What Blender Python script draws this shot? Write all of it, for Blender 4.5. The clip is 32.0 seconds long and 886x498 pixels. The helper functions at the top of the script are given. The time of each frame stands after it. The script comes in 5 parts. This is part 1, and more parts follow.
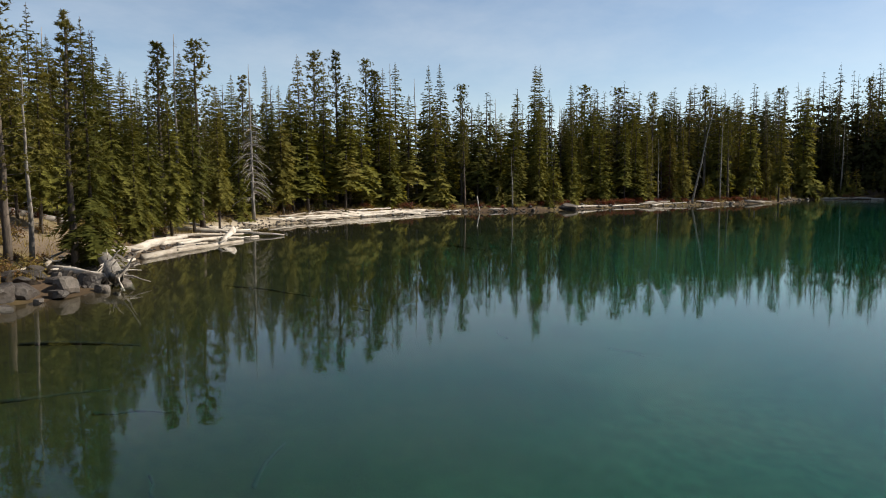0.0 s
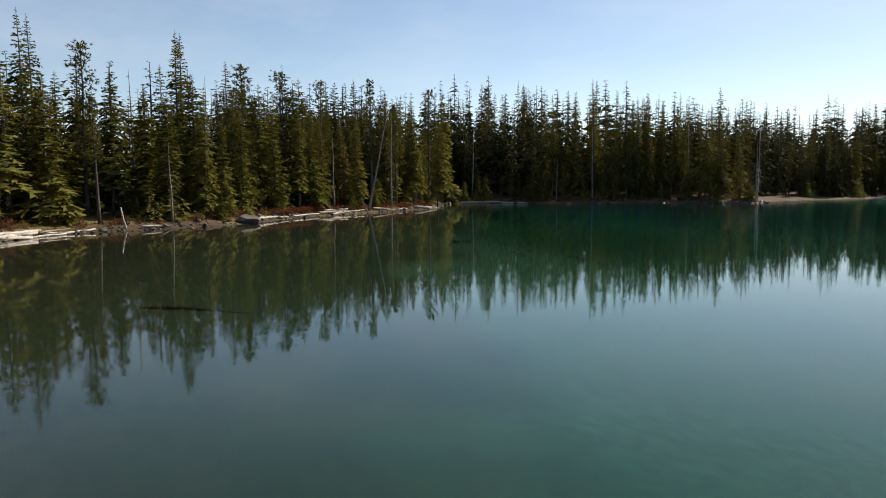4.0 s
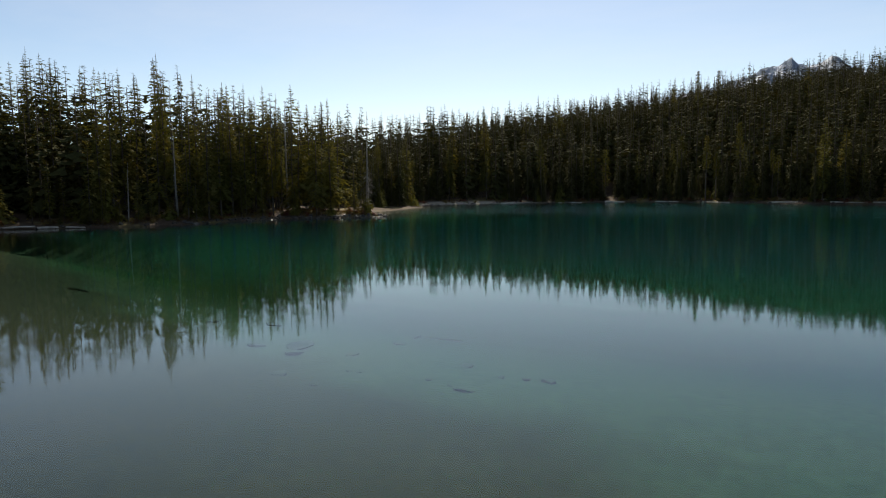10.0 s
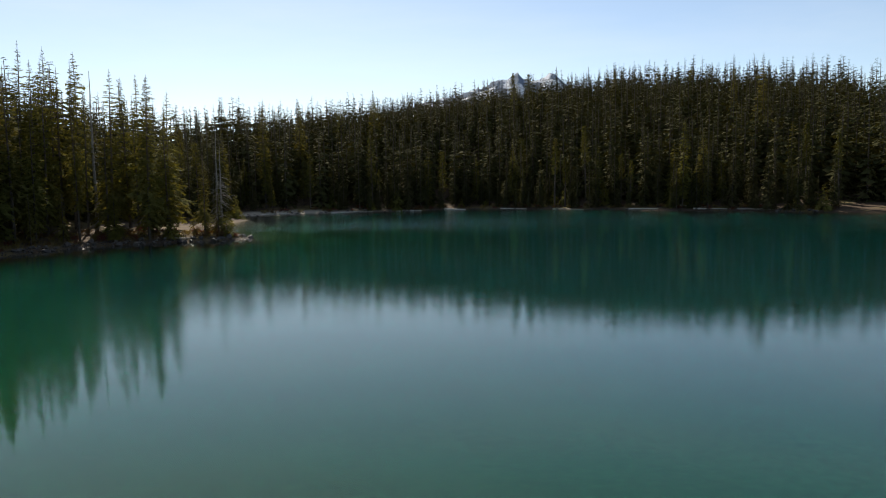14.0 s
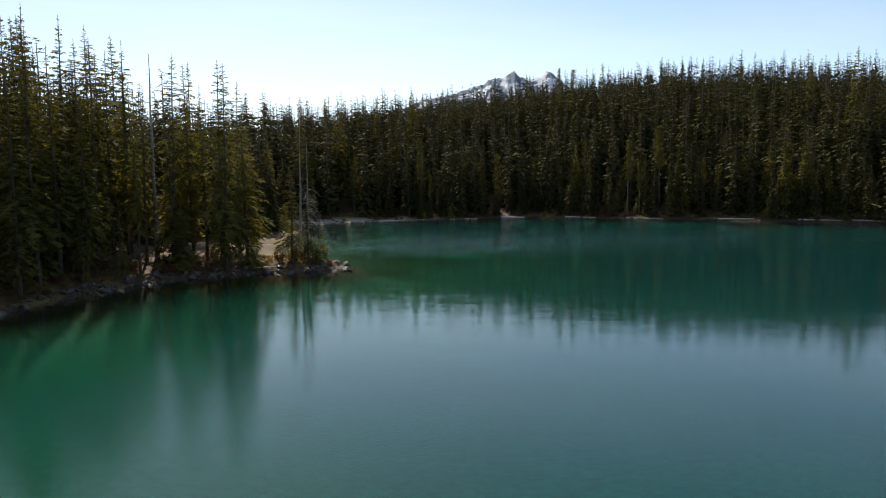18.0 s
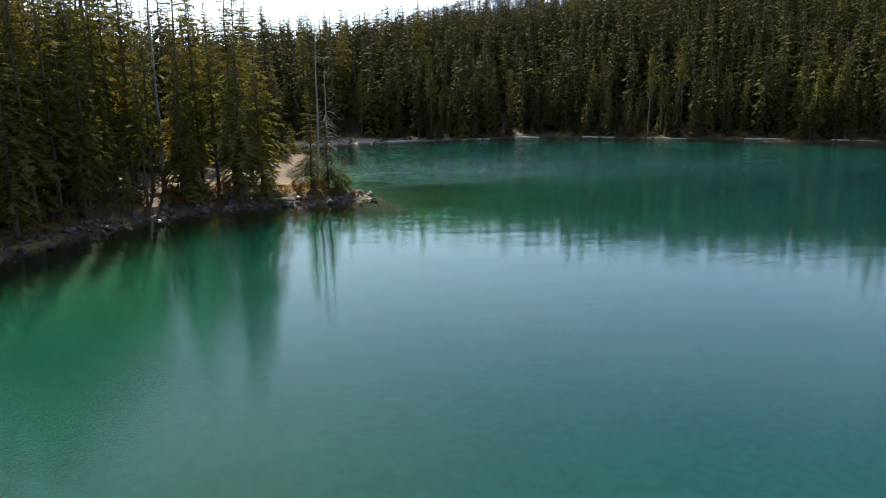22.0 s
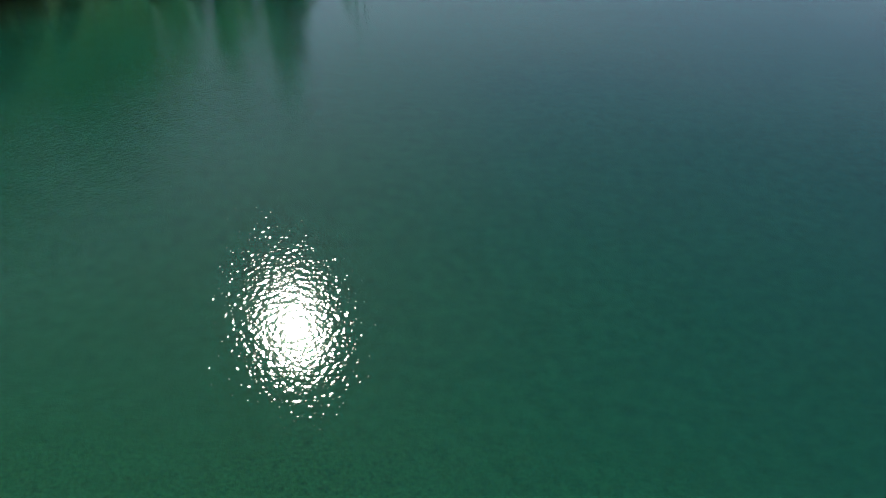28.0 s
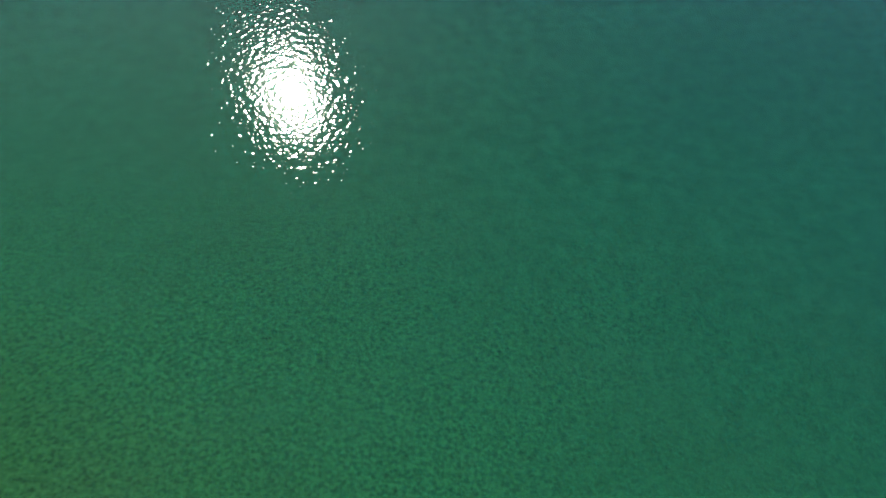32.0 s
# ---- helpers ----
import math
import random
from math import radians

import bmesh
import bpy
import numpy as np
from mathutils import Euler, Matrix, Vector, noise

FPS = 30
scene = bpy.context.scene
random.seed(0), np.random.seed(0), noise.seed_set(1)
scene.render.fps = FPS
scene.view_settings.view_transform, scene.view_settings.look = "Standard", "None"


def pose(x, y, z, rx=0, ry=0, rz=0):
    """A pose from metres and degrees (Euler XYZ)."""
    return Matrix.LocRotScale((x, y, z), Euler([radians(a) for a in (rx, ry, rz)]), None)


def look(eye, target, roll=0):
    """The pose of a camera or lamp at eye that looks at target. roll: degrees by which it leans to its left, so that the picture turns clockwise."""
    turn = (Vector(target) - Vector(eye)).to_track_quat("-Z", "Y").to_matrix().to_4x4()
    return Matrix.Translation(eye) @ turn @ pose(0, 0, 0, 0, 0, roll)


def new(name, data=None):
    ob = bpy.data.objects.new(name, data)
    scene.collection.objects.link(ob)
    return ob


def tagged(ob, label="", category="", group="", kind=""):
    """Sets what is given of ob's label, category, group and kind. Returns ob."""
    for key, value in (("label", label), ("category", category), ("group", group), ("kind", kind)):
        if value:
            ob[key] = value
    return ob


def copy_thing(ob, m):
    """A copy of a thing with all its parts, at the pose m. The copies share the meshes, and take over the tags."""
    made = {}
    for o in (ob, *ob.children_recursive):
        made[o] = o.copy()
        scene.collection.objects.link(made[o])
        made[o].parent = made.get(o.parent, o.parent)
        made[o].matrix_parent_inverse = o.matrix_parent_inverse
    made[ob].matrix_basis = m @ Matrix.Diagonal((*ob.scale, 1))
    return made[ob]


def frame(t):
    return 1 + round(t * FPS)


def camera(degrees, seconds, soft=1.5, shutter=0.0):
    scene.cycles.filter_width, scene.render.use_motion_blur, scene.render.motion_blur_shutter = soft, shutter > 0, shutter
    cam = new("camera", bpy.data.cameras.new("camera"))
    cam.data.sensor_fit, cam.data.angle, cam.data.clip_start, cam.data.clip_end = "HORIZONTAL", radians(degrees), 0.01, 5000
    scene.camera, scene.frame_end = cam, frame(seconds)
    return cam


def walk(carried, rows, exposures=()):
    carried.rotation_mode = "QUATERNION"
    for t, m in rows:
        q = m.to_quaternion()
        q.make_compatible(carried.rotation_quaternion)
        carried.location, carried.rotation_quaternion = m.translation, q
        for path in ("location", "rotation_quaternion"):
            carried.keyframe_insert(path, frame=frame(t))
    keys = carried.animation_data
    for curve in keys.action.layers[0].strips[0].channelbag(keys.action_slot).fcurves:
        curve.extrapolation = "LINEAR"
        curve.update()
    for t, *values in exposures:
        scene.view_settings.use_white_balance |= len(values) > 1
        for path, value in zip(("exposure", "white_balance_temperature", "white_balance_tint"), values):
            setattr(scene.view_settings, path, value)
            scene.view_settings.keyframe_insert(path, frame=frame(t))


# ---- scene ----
# ---- camera: seconds, place, turn to the left, tilt, lean ----
PATH = (
    (0, 108.59, -61.12, 3.36, 98.02, -5.2, -0.23),
    (0.5, 106.09, -62.51, 3.35, 94.26, -5.2, -0.21),
    (1, 103.54, -64.04, 3.27, 90.09, -5.14, -0.29),
    (1.5, 101, -65.28, 3.3, 85.89, -5.11, -0.37),
    (2, 98.21, -66.41, 3.33, 81.65, -5.09, -0.34),
    (2.5, 95.2, -67.31, 3.34, 77.49, -5.03, -0.37),
    (3, 92.06, -68.25, 3.38, 73.26, -4.97, -0.45),
    (3.5, 88.82, -68.92, 3.47, 69.14, -5, -0.38),
    (5.5, 75.86, -71, 3.45, 53.75, -4.85, -0.59),
    (6, 72.18, -71.39, 3.5, 49.81, -4.83, -0.66),
    (6.5, 68.36, -71.16, 3.72, 46, -4.88, -0.68),
    (7, 64.64, -70.93, 3.86, 42.25, -4.9, -0.77),
    (7.5, 61.15, -70.77, 4, 38.47, -4.89, -0.69),
    (8, 57.7, -70.25, 4.28, 34.98, -4.97, -0.6),
    (8.5, 54.25, -68.85, 4.76, 31.86, -5.09, -0.63),
    (9, 50.55, -67.65, 4.98, 28.63, -5.11, -0.61),
    (9.5, 46.7, -66.03, 4.95, 25.33, -5.03, -0.67),
    (10, 42.83, -63.91, 4.8, 22.15, -4.94, -0.89),
    (10.5, 38.93, -61.87, 4.68, 18.93, -4.86, -0.91),
    (11, 35.02, -59.53, 4.75, 15.75, -4.85, -1.01),
    (11.5, 31.35, -56.88, 4.7, 12.7, -4.82, -0.99),
    (12, 27.69, -53.91, 4.95, 9.99, -4.87, -1.01),
    (12.5, 23.96, -50.92, 5.34, 7.42, -4.99, -0.98),
    (13, 20.4, -47.86, 5.68, 5.18, -5.05, -0.92),
    (13.5, 17.16, -44.84, 5.84, 2.94, -5.07, -0.95),
    (14, 14.27, -41.91, 5.92, 1.69, -5, -1.03),
    (14.5, 11.79, -39.24, 6.13, 1.69, -4.97, -1.07),
    (16.5, 2.77, -30.15, 7.42, 1.16, -5.12, -0.82),
    (17, 1.14, -28.17, 7.57, 1.11, -5.14, -0.82),
    (17.5, -0.25, -26.28, 7.74, 1.11, -5.14, -0.82),
    (18, -1.45, -24.55, 7.88, 1.07, -5.15, -0.85),
    (18.5, -2.45, -23.01, 8, 1.02, -5.14, -0.85),
    (19, -3.33, -21.63, 8.1, 0.94, -5.17, -0.83),
    (19.5, -3.99, -20.47, 8.17, 0.91, -5.14, -0.88),
    (20, -4.52, -19.61, 8.23, 0.88, -5.14, -0.94),
    (20.5, -4.67, -19.3, 8.32, 0.9, -6.19, -0.94),
    (21, -4.73, -19.21, 8.37, 0.89, -8.06, -0.99),
    (21.5, -4.79, -19.09, 8.39, 0.87, -9.94, -0.98),
    (22, -4.87, -19, 8.42, 0.88, -11.85, -0.97),
    (22.5, -5, -18.79, 8.46, 0.88, -13.79, -0.96),
    (23, -5.21, -18.53, 8.52, 0.87, -15.72, -0.95),
    (23.5, -5.5, -18.22, 8.56, 0.88, -17.6, -0.93),
    (24, -5.86, -17.91, 8.56, 0.9, -19.52, -0.97),
    (24.5, -6.33, -17.74, 8.58, 0.9, -21.43, -0.99),
    (25, -6.52, -17.51, 8.75, 1.1, -23.44, -0.88),
    (25.5, -6.95, -17.46, 8.84, 1.23333, -25.34, -0.59),
    (27.5, -7.29, -17.42, 8.86, 1.76667, -33.61, -0.02),
    (28, -7.32, -17.41, 8.87, 1.9, -35.15, -0),
    (29, -7.35, -17.41, 8.87, 1.9, -39.82, 0.01),
    (30, -7.36, -17.4, 8.87, 1.9, -44.45, -0.01),
    (31, -7.36, -17.4, 8.87, 1.9, -49.78, 0),
    (32, -7.36, -17.4, 8.87, 1.9, -54, 0.01),
)
cam = camera(64.42, 32.0, soft=1.0)


def aim(x, y, z, turn, tilt, lean):
    """A camera's pose from its place and its turn to the left of +y, upward tilt and lean in degrees."""
    return Matrix.Translation((x, y, z)) @ Euler((radians(90 + tilt), 0, radians(turn))).to_matrix().to_4x4() @ pose(0, 0, 0, 0, 0, lean)


EXPOSURES = tuple((t, stops, 7100, 10) for t, stops in ((0, 0.45), (3, 0.44), (6, 0.40), (9, 0.28), (12, 0.33), (17, 0.64), (20.5, 0.74), (21.3, 0.98), (22, 1.35), (23, 1.8), (24, 1.75), (25, 1.55), (28, 0.62), (30, 0.66), (32, 1.22)))
walk(cam, [(row[0], aim(*row[1:])) for row in PATH], EXPOSURES)

# ---- sky and sun ----
SUN_TURN, SUN_HEIGHT = 17.6, 40.8
world = bpy.data.worlds.new("sky")
scene.world = world
world.use_nodes = True
wn = world.node_tree.nodes
sky = wn.new("ShaderNodeTexSky")
sky.sky_type, sky.sun_disc = "NISHITA", False
sky.sun_elevation, sky.sun_rotation = radians(SUN_HEIGHT), radians(-SUN_TURN)
sky.altitude, sky.air_density, sky.dust_density, sky.ozone_density = 1500, 1.0, 0.8, 1.0
wn["Background"].inputs["Strength"].default_value = 0.102
# a thin veil of high cloud in long wisps
veil_at, veil, veil_share, veiled = (wn.new("ShaderNode" + kind) for kind in ("Mapping", "TexNoise", "MapRange", "Mix"))
veil_at.inputs["Scale"].default_value, veil_at.inputs["Rotation"].default_value = (1.2, 3.4, 9.0), (0.15, 0.1, 0.7)
veil.inputs["Scale"].default_value, veil.inputs["Detail"].default_value, veil.inputs["Roughness"].default_value = 1.1, 6.0, 0.62
veil_share.inputs["From Min"].default_value, veil_share.inputs["From Max"].default_value, veil_share.inputs["To Max"].default_value = 0.42, 0.78, 0.20
veiled.data_type = "RGBA"
veiled.inputs[7].default_value = (7.2, 7.6, 8.0, 1)
direction = wn.new("ShaderNodeTexCoord")
for a, b in ((direction.outputs["Generated"], veil_at.inputs["Vector"]), (veil_at.outputs[0], veil.inputs["Vector"]), (veil.outputs[0], veil_share.inputs["Value"]),
             (veil_share.outputs[0], veiled.inputs[0]), (sky.outputs[0], veiled.inputs[6]), (veiled.outputs[2], wn["Background"].inputs["Color"])):
    world.node_tree.links.new(a, b)
sun = new("sun", bpy.data.lights.new("sun", "SUN"))
sun.data.energy, sun.data.angle, sun.data.color = 4.8, radians(0.53), (1.0, 0.95, 0.87)
sun_way = Vector((-math.sin(radians(SUN_TURN)) * math.cos(radians(SUN_HEIGHT)), math.cos(radians(SUN_TURN)) * math.cos(radians(SUN_HEIGHT)), math.sin(radians(SUN_HEIGHT))))
sun.matrix_world = look(sun_way * 400, (0, 0, 0))

# ---- materials ----
def material(name):
    m = bpy.data.materials.new(name)
    m.use_nodes = True
    nt = m.node_tree
    nt.nodes.clear()
    out = nt.nodes.new("ShaderNodeOutputMaterial")
    return m, nt, out


def node(nt, kind, **values):
    n = nt.nodes.new(kind)
    for key, value in values.items():
        if key in n.inputs:
            n.inputs[key].default_value = value
        else:
            setattr(n, key, value)
    return n


def join(nt, a, b, out=0, into=0):
    nt.links.new(a.outputs[out], b.inputs[into])
    return b


def coords(nt, scale=(1, 1, 1), world_space=True):
    """Places in metres, stretched by scale."""
    if world_space:
        src, out = nt.nodes.new("ShaderNodeNewGeometry"), "Position"
    else:
        src, out = nt.nodes.new("ShaderNodeTexCoord"), "Object"
    m = nt.nodes.new("ShaderNodeMapping")
    m.inputs["Scale"].default_value = scale
    nt.links.new(src.outputs[out], m.inputs["Vector"])
    return m


def grain(nt, place, size, detail=4.0, rough_=0.6):
    n = nt.nodes.new("ShaderNodeTexNoise")
    n.inputs["Scale"].default_value, n.inputs["Detail"].default_value, n.inputs["Roughness"].default_value = 1 / size, detail, rough_
    nt.links.new(place.outputs[0], n.inputs["Vector"])
    return n


def colours(nt, fac, *stops, out=0):
    r = nt.nodes.new("ShaderNodeValToRGB")
    el = r.color_ramp.elements
    while len(el) < len(stops):
        el.new(0.5)
    for e, (at, c) in zip(el, stops):
        e.position, e.color = at, (*c, 1)
    nt.links.new(fac.outputs[out], r.inputs["Fac"])
    return r


def blend(nt, fac, a, b, how="MIX", fac_out=0):
    m = nt.nodes.new("ShaderNodeMix")
    m.data_type, m.blend_type = "RGBA", how
    if isinstance(fac, float):
        m.inputs[0].default_value = fac
    else:
        nt.links.new(fac.outputs[fac_out], m.inputs[0])
    nt.links.new(a.outputs[2 if a.bl_idname == "ShaderNodeMix" else 0], m.inputs[6])
    nt.links.new(b.outputs[2 if b.bl_idname == "ShaderNodeMix" else 0], m.inputs[7])
    return m


def surface(nt, out, colour, roughness=0.8, bump=None, height=0.02, specular=0.3):
    p = nt.nodes.new("ShaderNodeBsdfPrincipled")
    p.inputs["Roughness"].default_value = roughness
    p.inputs["Specular IOR Level"].default_value = specular
    nt.links.new(colour.outputs[2 if colour.bl_idname == "ShaderNodeMix" else 0], p.inputs["Base Color"])
    if bump:
        b = nt.nodes.new("ShaderNodeBump")
        b.inputs["Distance"].default_value = height
        nt.links.new(bump.outputs[0], b.inputs["Height"])
        nt.links.new(b.outputs[0], p.inputs["Normal"])
    nt.links.new(p.outputs[0], out.inputs["Surface"])
    return p


def needles(name, dark, light, dry, through_light=0.34):
    """Needles: dull waxy green, light shines through the sprays; each tree has its own tint."""
    m, nt, out = material(name)
    place = coords(nt)
    fine, wide = grain(nt, place, 0.45, 3), grain(nt, place, 6.0, 2)
    green = colours(nt, fine, (0.28, dark), (0.72, light))
    info = nt.nodes.new("ShaderNodeObjectInfo")
    own = colours(nt, info, (0.0, tuple(c * 0.72 for c in dark)), (0.55, light), (1.0, dry), out="Random")
    tint = blend(nt, 0.42, green, own)
    spots = colours(nt, wide, (0.55, (0, 0, 0)), (0.75, (0.6, 0.6, 0.6)))
    dried = nt.nodes.new("ShaderNodeRGB")
    dried.outputs[0].default_value = (*dry, 1)
    tint = blend(nt, spots, tint, dried)
    p = node(nt, "ShaderNodeBsdfPrincipled", Roughness=0.85)
    p.inputs["Specular IOR Level"].default_value = 0.03
    nt.links.new(tint.outputs[2], p.inputs["Base Color"])
    t = nt.nodes.new("ShaderNodeBsdfTranslucent")
    warm = nt.nodes.new("ShaderNodeRGB")
    warm.outputs[0].default_value = (1.35, 1.2, 0.6, 1)
    lit = blend(nt, 1.0, tint, warm, "MULTIPLY")
    nt.links.new(lit.outputs[2], t.inputs["Color"])
    s = node(nt, "ShaderNodeMixShader", Fac=through_light)
    nt.links.new(p.outputs[0], s.inputs[1])
    nt.links.new(t.outputs[0], s.inputs[2])
    nt.links.new(s.outputs[0], out.inputs["Surface"])
    return m


NEEDLES = needles("spruce needles", (0.042, 0.050, 0.013), (0.180, 0.172, 0.040), (0.18, 0.145, 0.045), 0.34)
# spruce needles again, darkened to stand for the shade of back-lit and inner woods
SHADED_NEEDLES = needles("shaded forest needles", (0.024, 0.028, 0.011), (0.071, 0.067, 0.023), (0.078, 0.062, 0.027), 0.11)
# hemlock tone; also spruce needles darkened for the cove's back-lit shade
HEMLOCK_SHADE_NEEDLES = needles("hemlock and shaded spruce needles", (0.036, 0.043, 0.013), (0.150, 0.142, 0.036), (0.145, 0.118, 0.040), 0.36)
PINE_NEEDLES = needles("pine needles", (0.045, 0.048, 0.014), (0.14, 0.135, 0.035), (0.16, 0.13, 0.04), 0.26)
RED_NEEDLES = needles("dead red needles", (0.05, 0.025, 0.015), (0.12, 0.06, 0.03), (0.10, 0.07, 0.04), 0.15)
SHRUB = needles("heather leaves", (0.07, 0.035, 0.02), (0.16, 0.09, 0.04), (0.17, 0.12, 0.05), 0.25)
RED_SHRUB = needles("red heather leaves", (0.09, 0.022, 0.018), (0.19, 0.06, 0.04), (0.15, 0.08, 0.05), 0.25)
GRASS = needles("dry grass", (0.11, 0.085, 0.03), (0.26, 0.20, 0.07), (0.22, 0.16, 0.06), 0.3)


def bark(name, low, high, size=0.12):
    m, nt, out = material(name)
    place = coords(nt, (1, 1, 0.22))
    g, big = grain(nt, place, size, 6, 0.7), grain(nt, coords(nt), 0.9, 3)
    c = colours(nt, g, (0.3, low), (0.7, high))
    pale = colours(nt, big, (0.4, (0.75, 0.75, 0.75)), (0.7, (1.15, 1.12, 1.08)))
    surface(nt, out, blend(nt, 1.0, c, pale, "MULTIPLY"), 0.9, g, 0.03)
    return m


BARK = bark("grey brown bark", (0.045, 0.035, 0.027), (0.15, 0.12, 0.095))
DEAD_WOOD = bark("silver dead wood", (0.13, 0.115, 0.10), (0.36, 0.33, 0.29), 0.08)


def driftwood_material():
    """Sun-bleached wood: pale, cracked along the grain."""
    m, nt, out = material("bleached driftwood")
    along = coords(nt, (0.18, 1.6, 1.6), False)
    g, big = grain(nt, along, 0.09, 6, 0.7), grain(nt, coords(nt, (1, 1, 1), False), 0.8, 3)
    c = colours(nt, g, (0.25, (0.17, 0.15, 0.125)), (0.45, (0.48, 0.44, 0.39)), (0.75, (0.70, 0.67, 0.62)))
    info = nt.nodes.new("ShaderNodeObjectInfo")
    own = colours(nt, info, (0.0, (0.6, 0.56, 0.5)), (0.5, (1, 0.98, 0.94)), (1.0, (1.08, 1.05, 1.0)), out="Random")
    c = blend(nt, 1.0, c, own, "MULTIPLY")
    dirt = colours(nt, big, (0.35, (0.6, 0.55, 0.5)), (0.6, (1, 1, 1)))
    surface(nt, out, blend(nt, 0.7, c, dirt, "MULTIPLY"), 0.85, g, 0.02)
    return m


DRIFTWOOD = driftwood_material()


def rock_material(name, low, mid, high, roughness=0.82):
    m, nt, out = material(name)
    place = coords(nt)
    g, big = grain(nt, place, 0.10, 8, 0.7), grain(nt, place, 0.7, 4)
    c = blend(nt, 0.5, colours(nt, g, (0.3, low), (0.55, mid), (0.8, high)), colours(nt, big, (0.35, low), (0.65, high)))
    surface(nt, out, c, roughness, g, 0.04)
    return m


ROCK = rock_material("grey lava rock", (0.040, 0.034, 0.028), (0.11, 0.094, 0.080), (0.21, 0.18, 0.15))
WET_ROCK = rock_material("dark rock", (0.016, 0.013, 0.011), (0.052, 0.044, 0.037), (0.125, 0.105, 0.088), 0.42)


def ground_material():
    """Forest floor with needles and dry grass; pale pumice sand on the beaches; silt and stones under water."""
    m, nt, out = material("forest floor and shore")
    place = coords(nt)
    fine, mid, wide = grain(nt, place, 0.12, 6, 0.7), grain(nt, place, 0.9, 4), grain(nt, place, 7.0, 3)
    duff = colours(nt, fine, (0.3, (0.035, 0.022, 0.013)), (0.7, (0.12, 0.08, 0.05)))
    grass = colours(nt, mid, (0.3, (0.10, 0.075, 0.025)), (0.7, (0.22, 0.17, 0.065)))
    floor = blend(nt, colours(nt, wide, (0.50, (0, 0, 0)), (0.68, (1, 1, 1))), duff, grass)
    sand = colours(nt, fine, (0.2, (0.26, 0.21, 0.15)), (0.8, (0.50, 0.43, 0.33)))
    kind = node(nt, "ShaderNodeAttribute", attribute_name="sand")
    land = blend(nt, kind, floor, sand, fac_out="Fac")
    silt = colours(nt, grain(nt, place, 0.5, 6, 0.7), (0.3, (0.038, 0.044, 0.029)), (0.7, (0.082, 0.094, 0.062)))
    litter = colours(nt, grain(nt, place, 0.35, 6, 0.7), (0.3, (0.015, 0.010, 0.003)), (0.7, (0.040, 0.027, 0.009)))
    open_bed = node(nt, "ShaderNodeAttribute", attribute_name="open_bed")
    silt = blend(nt, open_bed, litter, silt, fac_out="Fac")
    weed = colours(nt, grain(nt, place, 0.09, 3, 0.6), (0.34, (0.012, 0.036, 0.012)), (0.66, (0.055, 0.105, 0.034)))
    weedy = node(nt, "ShaderNodeAttribute", attribute_name="weed")
    bed = blend(nt, weedy, silt, weed, fac_out="Fac")
    wet = node(nt, "ShaderNodeAttribute", attribute_name="bed")
    both = blend(nt, wet, land, bed, fac_out="Fac")
    surface(nt, out, both, 0.92, fine, 0.02, 0.15)
    return m


GROUND = ground_material()
SUNKEN = rock_material("sunken dark rock", (0.018, 0.015, 0.012), (0.035, 0.03, 0.022), (0.07, 0.055, 0.035))
WATERLOGGED = bark("waterlogged dark wood", (0.008, 0.008, 0.008), (0.035, 0.03, 0.025))


